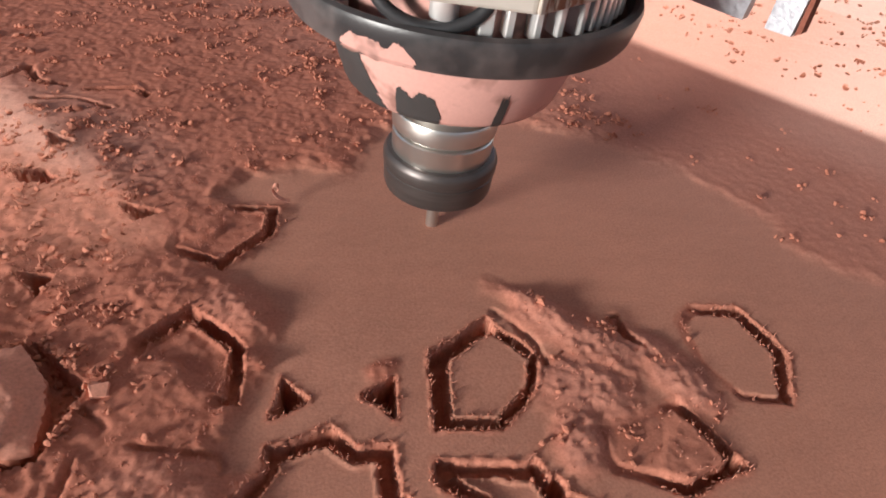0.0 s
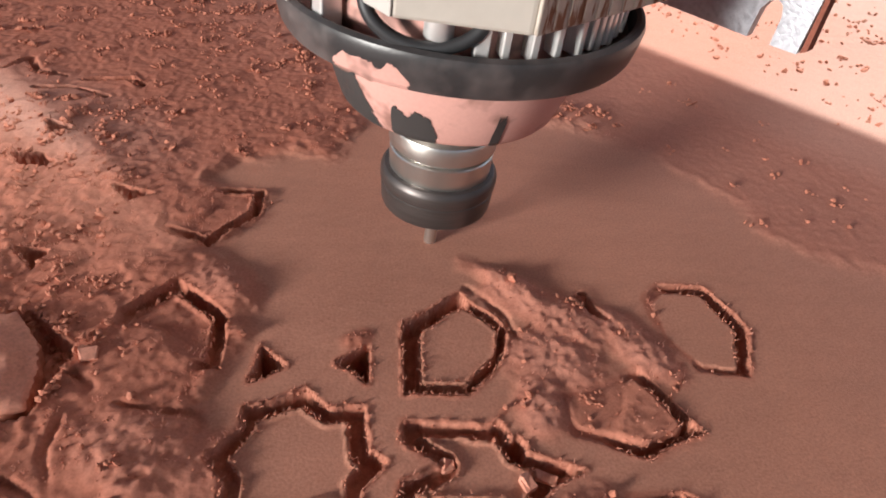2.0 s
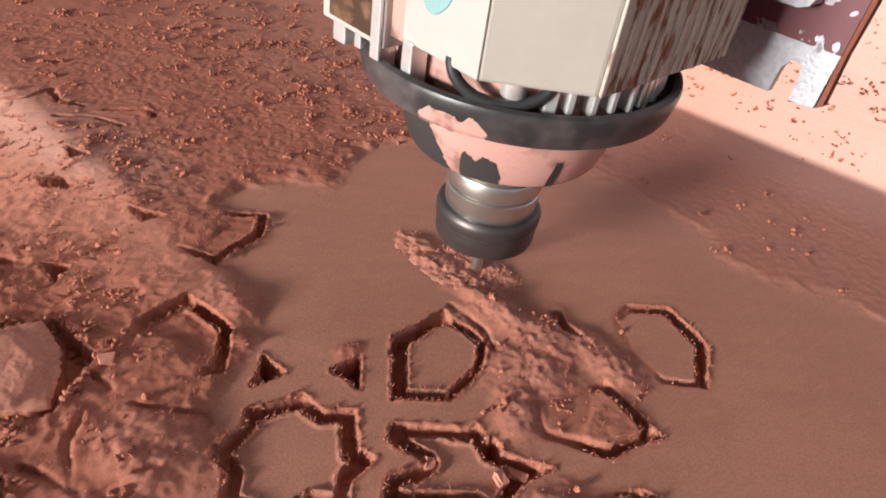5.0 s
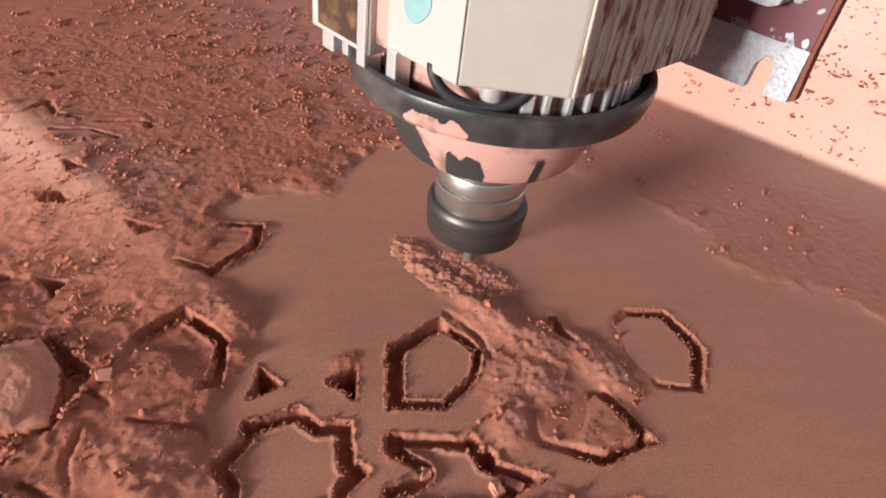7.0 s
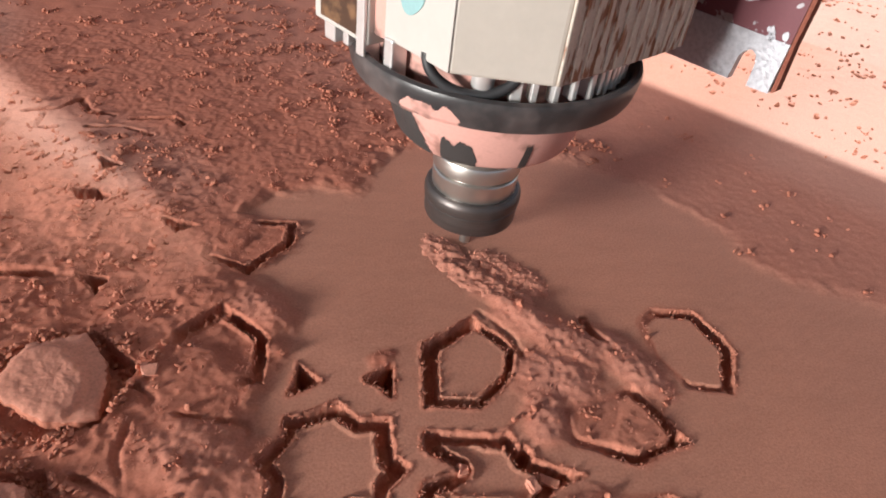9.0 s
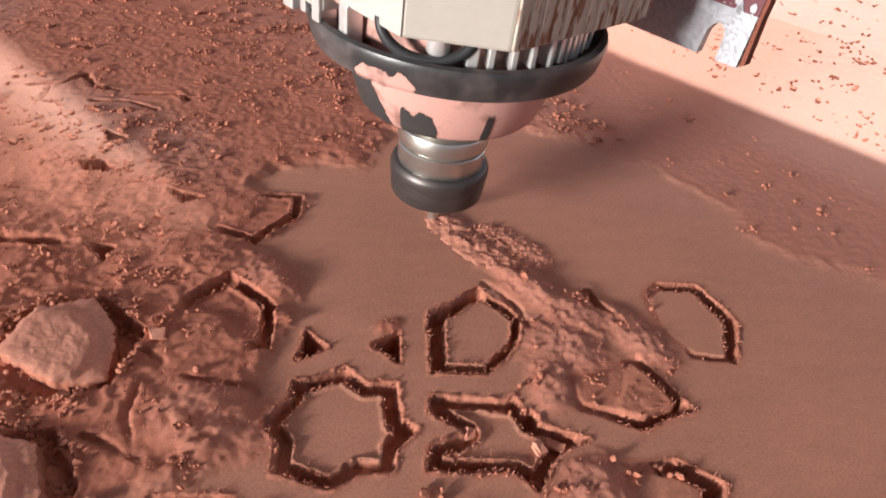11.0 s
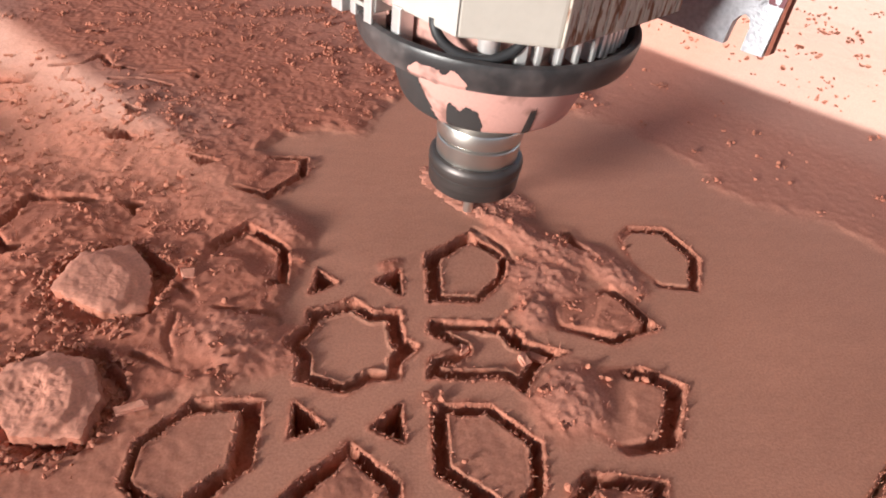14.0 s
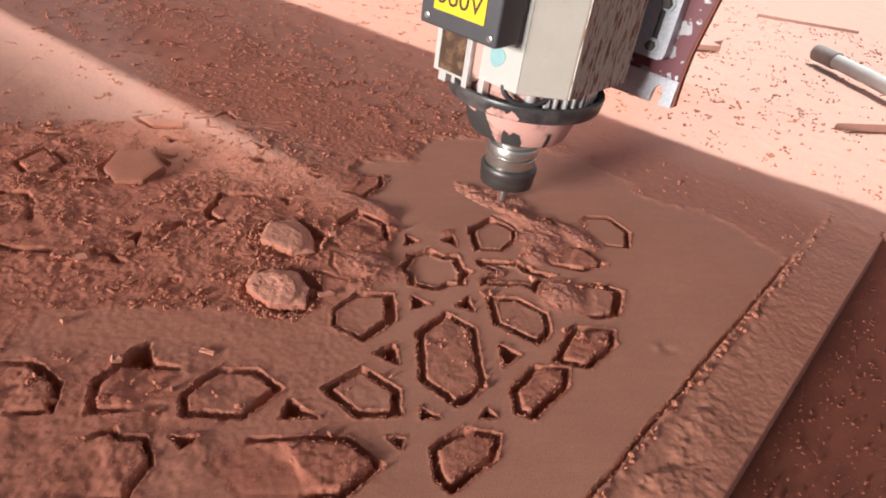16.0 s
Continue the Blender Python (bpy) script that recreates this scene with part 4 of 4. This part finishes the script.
    for x, z in ((0.0625, 0.1505), (0.0665, 0.1860)):
        for r0, r1, d0, d1, mat, nm in ((0.0062, 0.0062, 0.0128, 0.0142, GALV, "washer"), (0.0046, 0.0044, 0.0142, 0.0185, DARK_STEEL, "bolt")):
            bm = lathe_bm([(r0, d0), (r0, d0 * 0.4 + d1 * 0.6), (r1 * 0.94, d1)], 6 if nm == "bolt" else 24)
            for v in bm.verts:
                v.co = Vector((x + v.co.x, y0 - v.co.z, z + v.co.y))
            part(nm, bm, mat, bar, "dusty steel " + nm)
    part("spacer_block", box_bm(-0.05, 0.044, 0.0622, 0.0898, 0.128, 0.42, 0.002), GREY_PAINT, s)
    part("carriage", box_bm(-0.09, 0.13, 0.1055, 0.135, 0.30, 0.60, 0.004), GREY_PAINT, s, "grey carriage behind the mounting plate")


build_spindle(spindle)
FIT_SIZE = Matrix.Translation((0, 0, 0.0073)) @ Matrix.Scale(0.97, 4)
done = set()
for ob in spindle.children_recursive:
    if ob.data.name not in done:
        ob.data.transform(FIT_SIZE)
        done.add(ob.data.name)


# ---- loose cut-out blocks and chips ----
def block(x, y, outline, tall, seed, lean=(0, 0), rugged=0.0010, base=-0.006, material=None, label=""):
    """A piece broken loose: ragged sides, a torn top that is stepped like a shell, with an uneven rim. outline: corners round its middle."""
    steps, rings = 144, 40
    verts, faces = [], []
    prof = [(1.04, base)] + [(1.03 - 0.006 * k, base + (tall - 0.0010 - base) * k / 6) for k in range(1, 6)] + [(0.99 * (1 - k / rings), None) for k in range(rings)]
    rough_side = 0.06 if rugged > 0.0003 else 0.015

    def reach(a):
        far = 1.0
        for (ax, ay), (bx, by) in zip(outline, outline[1:] + outline[:1]):
            cx, cy = math.cos(a), math.sin(a)
            det = cx * (ay - by) - cy * (ax - bx)
            if abs(det) > 1e-9:
                d = (ax * (ay - by) - ay * (ax - bx)) / det
                u = (cx * ay - cy * ax) / det
                if d > 0 and -1e-6 <= u <= 1 + 1e-6:
                    far = min(far, d)
        return far

    size = sum(math.hypot(*p) for p in outline) / len(outline)
    for f, z in prof:
        for k in range(steps):
            a = 2 * math.pi * k / steps
            jag = noise.fractal(Vector((5 * math.cos(a), 5 * math.sin(a), seed + (z or 0.0) * 250)), 0.6, 2.0, 6)
            rad = reach(a) * f * (1 + rough_side * jag * f)
            px, py = rad * math.cos(a), rad * math.sin(a)
            if z is None:
                n1 = noise.fractal(Vector((px * 70, py * 70, seed)), 0.8, 2.0, 6)
                n2 = noise.fractal(Vector((px * 260, py * 260, seed + 4.3)), 0.7, 2.0, 4)
                # a curved step where a layer has split off
                ring = math.hypot(px + 0.30 * size, py + 0.25 * size) / size + 0.10 * n1
                split = 1 / (1 + math.exp((ring - 0.86) * 38)) if rugged > 0.0003 else 0.0
                second = 1 / (1 + math.exp((ring - 0.45 - 0.3 * n1) * 30)) if rugged > 0.0013 else 0.0
                zz = tall - 0.0012 * f ** 9 + 0.0019 * split - 0.0012 * second + rugged * (0.35 * n1 + 0.26 * n2)
            else:
                zz = z
            verts.append((px, py, zz))
    for i in range(len(prof) - 1):
        for k in range(steps):
            a, b = i * steps + k, i * steps + (k + 1) % steps
            faces.append((a, b, b + steps, a + steps))
    faces.append(tuple((len(prof) - 1) * steps + k for k in range(steps)))
    ob = new("loose_cutout")
    cutline = 6 * steps
    mesh_object("core", verts[:cutline + steps], [f for f in faces if max(f) < cutline + steps], CRUMB if material is None else material, ob, "", True)
    # light on the top is put into the crust's paler colour
    mesh_object("crust", verts[cutline:], [tuple(v - cutline for v in f) for f in faces if min(f) >= cutline], material or PALE, ob, "crust of broken fibreboard, made paler for the light on top" if material is None else "", True)
    ob.matrix_world = pose(x, y, 0, lean[0], lean[1], 0)
    return tagged(ob, label or "broken loose cutout standing proud, crusted with red dust, its top painted lit-pale", "offcut", "loose cutouts")


block(-0.1465, 0.0060, [(-0.0205, -0.009), (-0.0165, 0.0155), (0.0035, 0.0245), (0.0160, 0.0105), (0.0195, -0.0005), (0.0215, -0.0165), (0.004, -0.0195)], 0.0054, 3, (5, 6), 0.0008)
block(-0.1490, -0.0570, [(-0.0215, -0.002), (-0.0195, 0.013), (-0.004, 0.020), (0.012, 0.0165), (0.0205, -0.001), (0.019, -0.0185), (-0.004, -0.020)], 0.0056, 7, (4, -1), 0.0016,
      label="broken loose cutout with a cracked, layered pale top")
skirt = []
for bx, by, br, bt in BLOCKS:
    for k in range(520):
        a_, r_ = random.uniform(0, 2 * math.pi), (br + 0.001) * random.gauss(1.16, 0.10)
        size = random.uniform(0.0004, 0.0017)
        px, py = bx + r_ * math.cos(a_), by + r_ * math.sin(a_)
        skirt.append((px, py, height_at(px, py) + size * 0.6, size))
flat = block(-0.279, 0.1065, [(-0.024, -0.004), (-0.018, 0.024), (0.010, 0.025), (0.025, -0.004), (0.012, -0.025), (-0.010, -0.025)], 0.0080, 21, (6, -5), 0.00012, material=DUST_OUT)
tagged(flat, "smooth flat cutout tilted in its pit, dull red brown", "offcut")


def chip(x, y, size, turn, tilt, seed):
    rng = random.Random(seed)
    bm = box_bm(-size[0] / 2, size[0] / 2, -size[1] / 2, size[1] / 2, 0, size[2], min(size) * 0.18, 1)
    for v in bm.verts:
        v.co = Vector((v.co.x * rng.uniform(0.65, 1.2), v.co.y * rng.uniform(0.65, 1.2), v.co.z * rng.uniform(0.55, 1.1)))
    ob = part("chip", bm, PALE, None)
    ob.matrix_world = pose(x, y, height_at(x, y) - 0.0004, tilt, tilt * 0.5, turn)
    return tagged(ob, "pale broken chip of fibreboard lying in the dust", "chip", "loose chips")


for x, y, sx_, sy_, sz_, tu, ti in ((-0.1125, 0.0135, 0.0065, 0.006, 0.0035, 15, 18), (-0.117, -0.062, 0.011, 0.004, 0.003, 25, 8), (0.029, 0.0085, 0.0045, 0.006, 0.004, 40, 18),
                                  (0.0795, 0.0585, 0.005, 0.005, 0.006, 10, 25), (0.041, -0.0335, 0.0045, 0.006, 0.003, 35, 14), (0.048, -0.030, 0.009, 0.004, 0.003, -20, 12),
                                  (-0.187, -0.119, 0.009, 0.0028, 0.0020, -20, 5), (-0.283, -0.03, 0.009, 0.006, 0.004, 30, 14), (-0.0175, 0.019, 0.003, 0.007, 0.003, -30, 20),
                                  (0.040, -0.128, 0.003, 0.011, 0.003, -12, 30), (0.0145, -0.026, 0.005, 0.005, 0.004, 12, 20),
                                  (-0.236, -0.127, 0.006, 0.005, 0.004, 25, 20),
                                  (-0.274, -0.092, 0.006, 0.005, 0.004, 40, 15), (-0.262, -0.155, 0.005, 0.004, 0.003, 60, 12)):
    chip(x, y, (sx_, sy_, sz_), tu, ti, int(abs(x * 9999)))


# ---- crumbs and curls of dust ----
def crumb_field(name, spots, material, label):
    """Many small ragged crumbs, one joined mesh. spots: x, y, z, size."""
    base = bmesh.new()
    bmesh.ops.create_icosphere(base, subdivisions=1, radius=1.0)
    bv = np.array([v.co[:] for v in base.verts])
    bf = np.array([[v.index for v in f.verts] for f in base.faces])
    base.free()
    rng = np.random.default_rng(len(spots))
    n, k = len(spots), len(bv)
    s = np.array(spots)
    scale = s[:, 3:4] * rng.uniform(0.45, 1.25, (n, 3))
    scale[:, 2] *= 0.8
    jit = rng.uniform(0.6, 1.35, (n, k, 1))
    v = bv[None] * jit * scale[:, None, :]
    a = rng.uniform(0, 2 * np.pi, n)
    ca, sa = np.cos(a)[:, None], np.sin(a)[:, None]
    vx, vy = v[..., 0] * ca - v[..., 1] * sa, v[..., 0] * sa + v[..., 1] * ca
    tilt = rng.uniform(-0.8, 0.8, n)[:, None]
    vz = v[..., 2] + tilt * vx * 0.6
    pts = np.stack([vx + s[:, 0:1], vy + s[:, 1:2], vz + s[:, 2:3]], -1).reshape(-1, 3)
    fs = (bf[None] + (np.arange(n) * k)[:, None, None]).reshape(-1, 3)
    ob = mesh_object(name, pts.tolist(), fs.tolist(), material)
    return tagged(ob, label, "dust", kind="stuff")


rng = np.random.default_rng(77)
crumb_field("block_crumbs", skirt, CRUMB, "crumbs of fibreboard heaped round the loose cutouts")


def field_height(x, y):
    if X0 < x < X1 - STEP and Y0 < y < Y1 - STEP:
        return height_at(x, y)
    return float(outer_height(np.array(x), np.array(y))) if x * N.x + y * N.y < FAR_N else -0.010


spots = []
tries = 0
# clustered crumbs over the dust layer
while len(spots) < 19000 and tries < 160000:
    tries += 1
    x, y = rng.uniform(-0.62, 0.75), rng.uniform(-0.2, 0.85)
    if x * M.x + y * M.y > 0.235 or x * N.x + y * N.y > 0.62:
        continue
    inside = X0 < x < X1 - STEP and Y0 < y < Y1 - STEP
    if inside:
        i, j = int((x - X0) / STEP), int((y - Y0) / STEP)
        if loose[i, j] < 0.6:
            continue
    near_ridge = math.exp(-((x * N.x + y * N.y - 0.19) / 0.10) ** 2)
    wild = 1.0 if x < -0.12 and -0.08 < y < 0.2 else 0.0
    few = 0.22 if x > 0.12 else 1.0
    if rng.random() > few * (0.09 + 0.42 * near_ridge + 0.42 * wild):
        continue
    many = 1 + int(rng.exponential(5.0))
    for _ in range(min(many, 14)):
        px, py = x + rng.normal(0, 0.0030), y + rng.normal(0, 0.0022)
        size = rng.uniform(0.0004, 0.0014) * (1.6 if rng.random() < 0.18 else 1.0)
        spots.append((px, py, field_height(px, py) + size * rng.uniform(0.2, 0.9), size))
crumb_field("dust_crumbs", spots, CRUMB, "small ragged clumps of red dust scattered over the board")

# burrs along the grooves
burrs = []
hx, hy = np.gradient(height, STEP)
slope = np.hypot(hx, hy)
low_near = height < -0.0045
for ax_ in (0, 1):
    for sh in (1, -1, 2, -2):
        low_near = low_near | np.roll(height < -0.0045, sh, ax_)
edge = np.argwhere((slope > 0.9) & low_near & (height > -0.0012) & (gm < EDGE_M - 0.01))
pick = rng.permutation(len(edge))[:26000]
for i, j in edge[pick]:
    x, y = gx[i, j] + rng.normal(0, 0.0006), gy[i, j] + rng.normal(0, 0.0006)
    size = rng.uniform(0.0002, 0.00055) * (1.7 if rng.random() < 0.08 else 1.0)
    burrs.append((x, y, max(height_at(x, y), -0.001) + size * 0.3, size))
crumb_field("groove_burrs", burrs[:7000], CRUMB, "fuzzy burrs of fibre along the milled edges")


def fibre_field(name, spots, material, label):
    """Thin tapered fibres that stand up from the milled edges. spots: x, y, z, length."""
    r = np.random.default_rng(9)
    n = len(spots)
    s = np.array(spots)
    base = np.array([(1.0, 0, 0), (-0.5, 0.87, 0), (-0.5, -0.87, 0)])
    wide = r.uniform(0.00016, 0.00032, (n, 1, 1))
    foot = s[:, None, :3] + base[None] * wide - np.array([0, 0, 0.0003])
    a, lean = r.uniform(0, 2 * np.pi, n), r.uniform(0.2, 1.1, n)
    way = np.stack([np.cos(a) * np.sin(lean), np.sin(a) * np.sin(lean), np.cos(lean)], 1)
    tip = s[:, :3] + way * s[:, 3:4]
    pts = np.concatenate([foot, tip[:, None]], 1).reshape(-1, 3)
    f = np.array([(0, 1, 3), (1, 2, 3), (2, 0, 3)])
    fs = (f[None] + (np.arange(n) * 4)[:, None, None]).reshape(-1, 3)
    return tagged(mesh_object(name, pts.tolist(), fs.tolist(), material), label, "dust", kind="stuff")


fibre_field("edge_fibres", [(x, y, z, random.uniform(0.0007, 0.0026)) for x, y, z, size in burrs], PALE, "fine pale fibres standing along the milled edges")

# fine grains in the grooves and on the rough ground
grains = []
low = np.argwhere(((height < -0.003) | ((loose > 0.7) & (gy < 0.12) & (gx < 0.12))) & (gm < EDGE_M - 0.004) & (gy < 0.30))
for i, j in low[rng.permutation(len(low))[:7000]]:
    size = rng.uniform(0.00020, 0.00048)
    grains.append((gx[i, j], gy[i, j], height[i, j] + size * 0.35, size))
crumb_field("dust_grains", grains, CRUMB, "grains of red dust lying in the milled grooves")

# tufts of pale fibre in the loose dust
tufts = []
open_dust = np.argwhere(((loose > 0.75) | (fresh > 0.3)) & (height > -0.003) & (gy < 0.20) & (gx < 0.13))
for i, j in open_dust[rng.permutation(len(open_dust))[:2200]]:
    for _ in range(int(rng.integers(3, 9))):
        x, y = gx[i, j] + rng.normal(0, 0.0012), gy[i, j] + rng.normal(0, 0.0012)
        if X0 < x < X1 - 2 * STEP and Y0 < y < Y1 - 2 * STEP:
            tufts.append((x, y, height_at(x, y), rng.uniform(0.0008, 0.0022)))
fibre_field("dust_tufts", tufts, PALE, "tufts of pale fibre standing in the loose red dust")

# lumps along the cut-off strip and over the lower bed
lumps = []
for k in range(150):
    t = rng.uniform(-0.25, 0.33)
    m_ = CRACK_M + rng.normal(0.004, 0.0025)
    x, y = M.x * m_ + 0.756 * t, M.y * m_ + 0.655 * t
    size = rng.uniform(0.0008, 0.0026) if rng.random() < 0.6 else rng.uniform(0.0005, 0.001)
    lumps.append((x, y, field_height(x, y) + size * 0.4, size))
crumb_field("strip_lumps", lumps, CRUMB, "crumbled lumps along the cut line of the board")
grit = []
for k in range(9000):
    x, y = rng.uniform(0.05, 0.75), rng.uniform(-0.4, 0.35)
    if x * M.x + y * M.y < 0.246:
        continue
    size = rng.uniform(0.0004, 0.0013)
    grit.append((x, y, -0.0175 + size * 0.4, size))
crumb_field("bed_grit", grit, BED, "dark red grit on the machine bed")
sparse = []
for k in range(1400):
    x, y = rng.uniform(0.1, 1.1), rng.uniform(0.05, 1.2)
    nn = x * N.x + y * N.y
    if nn < 0.40 or (nn < FAR_N + 0.02 and x * M.x + y * M.y > 0.23):
        continue
    for _ in range(int(rng.integers(1, 5))):
        px, py = x + rng.normal(0, 0.005), y + rng.normal(0, 0.005)
        size = rng.uniform(0.0008, 0.0025)
        sparse.append((px, py, field_height(px, py) + size * 0.4, size))
crumb_field("scattered_clumps", sparse, CRUMB, "sparse dark clumps of dust on the sunlit board")


# ---- pipe and offcuts at the back ----
def pipe():
    p = tagged(new("dusty_pipe"), "pale dusty plastic pipe with a dark end fitting", "pipe")
    z = 0.012
    part("tube", tube_bm([(0.785, 0.645, z), (0.790, 0.56, z), (0.80, 0.10, z)], 0.0125, 24), PIPE, p, "", True)
    part("fitting", tube_bm([(0.782, 0.690, z - 0.001), (0.7828, 0.680, z), (0.785, 0.648, z), (0.786, 0.638, z)], 0.0150, 24), FITTING, p, "dark dusty end fitting", True)
    return p


pipe()


def offcut(points, z0, z1, name="offcut"):
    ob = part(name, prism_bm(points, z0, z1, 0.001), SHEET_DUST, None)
    return tagged(ob, "flat fibreboard offcut lying on the dusty sheet", "offcut", "flat offcuts")


offcut([(0.583, 0.348), (0.700, 0.374), (0.86, 0.385), (0.86, 0.372), (0.70, 0.358)], -0.008, 0.004)
offcut([(0.53, 0.70), (0.575, 0.752), (0.622, 0.748), (0.590, 0.728), (0.596, 0.705), (0.565, 0.700)], -0.008, 0.002)
offcut([(0.8754, 1.049), (1.1344, 1.279), (1.2484, 1.164), (1.10, 0.98)], -0.012, -0.003)


# ---- the ridge of dust that the bit throws up ----
def ridge(name, points, wide, tall, seed, label):
    """A low rigid drift of crumbs along a line."""
    rng = np.random.default_rng(seed)
    pts = [Vector((*p, 0)) for p in points]
    cells, lengths = [], [(b - a).length for a, b in zip(pts, pts[1:])]
    n, m = 110, 30
    verts, faces = [], []
    for i in range(n + 1):
        d = sum(lengths) * i / n
        for a, b, l in zip(pts, pts[1:], lengths):
            if d <= l + 1e-9:
                p, way = a + (b - a) * (d / l), (b - a).normalized()
                break
            d -= l
        side = Vector((-way.y, way.x, 0))
        end = min(1, 6 * min(i, n - i) / n)
        for j in range(m + 1):
            v = 2 * j / m - 1
            w = wide * (0.35 + 0.65 * end) * (1 + 0.35 * noise.noise(Vector((i * 0.22, v, seed))))
            q = p + side * (v * w)
            up = tall * max(0, 1 - v * v) * (0.15 + 0.85 * end) * (0.8 + 0.5 * noise.fractal(Vector((q.x * 190, q.y * 190, seed)), 0.7, 2.0, 5))
            verts.append((q.x, q.y, up - 0.0012 * abs(v) ** 6 - 0.0006))
    for i in range(n):
        for j in range(m):
            a = i * (m + 1) + j
            faces.append((a, a + 1, a + m + 2, a + m + 1))
    ob = new(name)
    tagged(ob, label, "dust")
    mesh_object("drift", verts, faces, DRIFT, ob, "", True)
    spots = []
    for k in range(420):
        x, y, z = verts[int(rng.integers(0, len(verts)))]
        s = rng.uniform(0.0002, 0.0006)
        spots.append((x + rng.normal(0, 0.0012), y + rng.normal(0, 0.0012), z + s * 0.4, s))
    c = crumb_field("crumb_layer", spots, DRIFT, "fresh crumbs on the drift")
    del c["category"]
    c.parent = ob
    return ob


drift_one = ridge("fresh_dust_drift", [(0.004, 0.120), (0.010, 0.107), (0.026, 0.086), (0.044, 0.070), (0.060, 0.060)], 0.0125, 0.0028, 5, "drift of fresh red dust along the new cut")
drift_two = ridge("side_dust_drift", [(0.026, 0.106), (0.046, 0.092), (0.066, 0.072)], 0.012, 0.0020, 9, "second drift of fresh dust beside the new cut")


def shaving():
    bm = bmesh.new()
    rows_ = []
    for i in range(15):
        a = 0.35 * i
        r = 0.0022 + 0.00022 * i
        c = Vector((r * math.cos(a) + 0.0005 * i, 0, 0.0028 + r * math.sin(a)))
        rows_.append([bm.verts.new(c + Vector((0, y, 0)) + c.normalized() * t) for y, t in ((-0.0014, 0), (0.0014, 0), (0.0014, 0.0003), (-0.0014, 0.0003))])
    for p, q in zip(rows_, rows_[1:]):
        for k in range(4):
            bm.faces.new((p[k], p[(k + 1) % 4], q[(k + 1) % 4], q[k]))
    bm.faces.new(rows_[0])
    bm.faces.new(rows_[-1][::-1])
    return tagged(part("wood_shaving", bm, PALE, None, "", True), "pale curled shaving that is blown off the board", "shaving")


curl = shaving()


# ---- what moves ----
SPINDLE_ROWS = [
    (0, 0.0054, 0.1159, 0.0028),
    (0.5, 0.0062, 0.1089, 0.0026),
    (1, 0.0056, 0.1010, 0.0024),
    (1.5, 0.0076, 0.0970, 0.0028),
    (2, 0.0135, 0.0903, 0.0028),
    (2.5, 0.0181, 0.0857, 0.0028),
    (3, 0.0245, 0.0794, 0.0029),
    (3.5, 0.0270, 0.0780, 0.0036),
    (4, 0.0327, 0.0820, 0.0045),
    (4.5, 0.0384, 0.0799, 0.0048),
    (5, 0.0432, 0.0873, 0.0028),
    (7.5, 0.0417, 0.1030, -0.0007),
    (8, 0.0351, 0.1086, -0.0015),
    (8.5, 0.0305, 0.1152, -0.0016),
    (11, 0.0045, 0.1092, -0.0016),
    (11.5, 0.0060, 0.1031, -0.0013),
    (12, 0.0054, 0.0974, -0.0009),
    (12.5, 0.0109, 0.0906, -0.0007),
    (13, 0.0169, 0.0850, -0.0006),
    (13.5, 0.0218, 0.0806, -0.0004),
    (14, 0.0262, 0.0757, -0.0002),
    (14.5, 0.0315, 0.0788, -0.0001),
    (15, 0.0376, 0.0782, -0.0000),
    (15.5, 0.0424, 0.0804, 0.0000),
    (16, 0.0412, 0.0847, -0.0000),
]
def motions():
    rows = SPINDLE_ROWS
    walk(spindle, [(t, pose(x, y, z, 0, 0, SPIN_TURN)) for t, x, y, z in rows])
    rise = ((0.0, -0.0055), (1.5, -0.0055), (2.5, -0.003), (3.5, -0.0006), (5.0, 0.0), (8.0, 0.0), (12.0, 0.0003), (16.0, 0.0003))
    blown = ((0.0, -0.0700, 0.1265, 0.004, 0), (0.6, -0.0695, 0.1262, 0.004, 10), (1.2, -0.0690, 0.1260, 0.0045, 25), (1.4, -0.20, 0.165, 0.05, 80),
             (1.6, -0.45, 0.24, 0.05, 140), (2.0, -0.85, 0.36, 0.006, 170), (2.2, -0.85, 0.36, 0.006, 170), (3.0, -0.85, 0.36, 0.006, 170), (8.0, -0.85, 0.36, 0.006, 170), (16.0, -0.85, 0.36, 0.006, 170))
    walk(curl, [(t, pose(x, y, z, 0, 0, turn)) for t, x, y, z, turn in blown])
    walk(drift_one, [(t, pose(0, 0, z)) for t, z in rise])
    walk(drift_two, [(t, pose(0, 0, z * 0.6)) for t, z in rise])


motions()
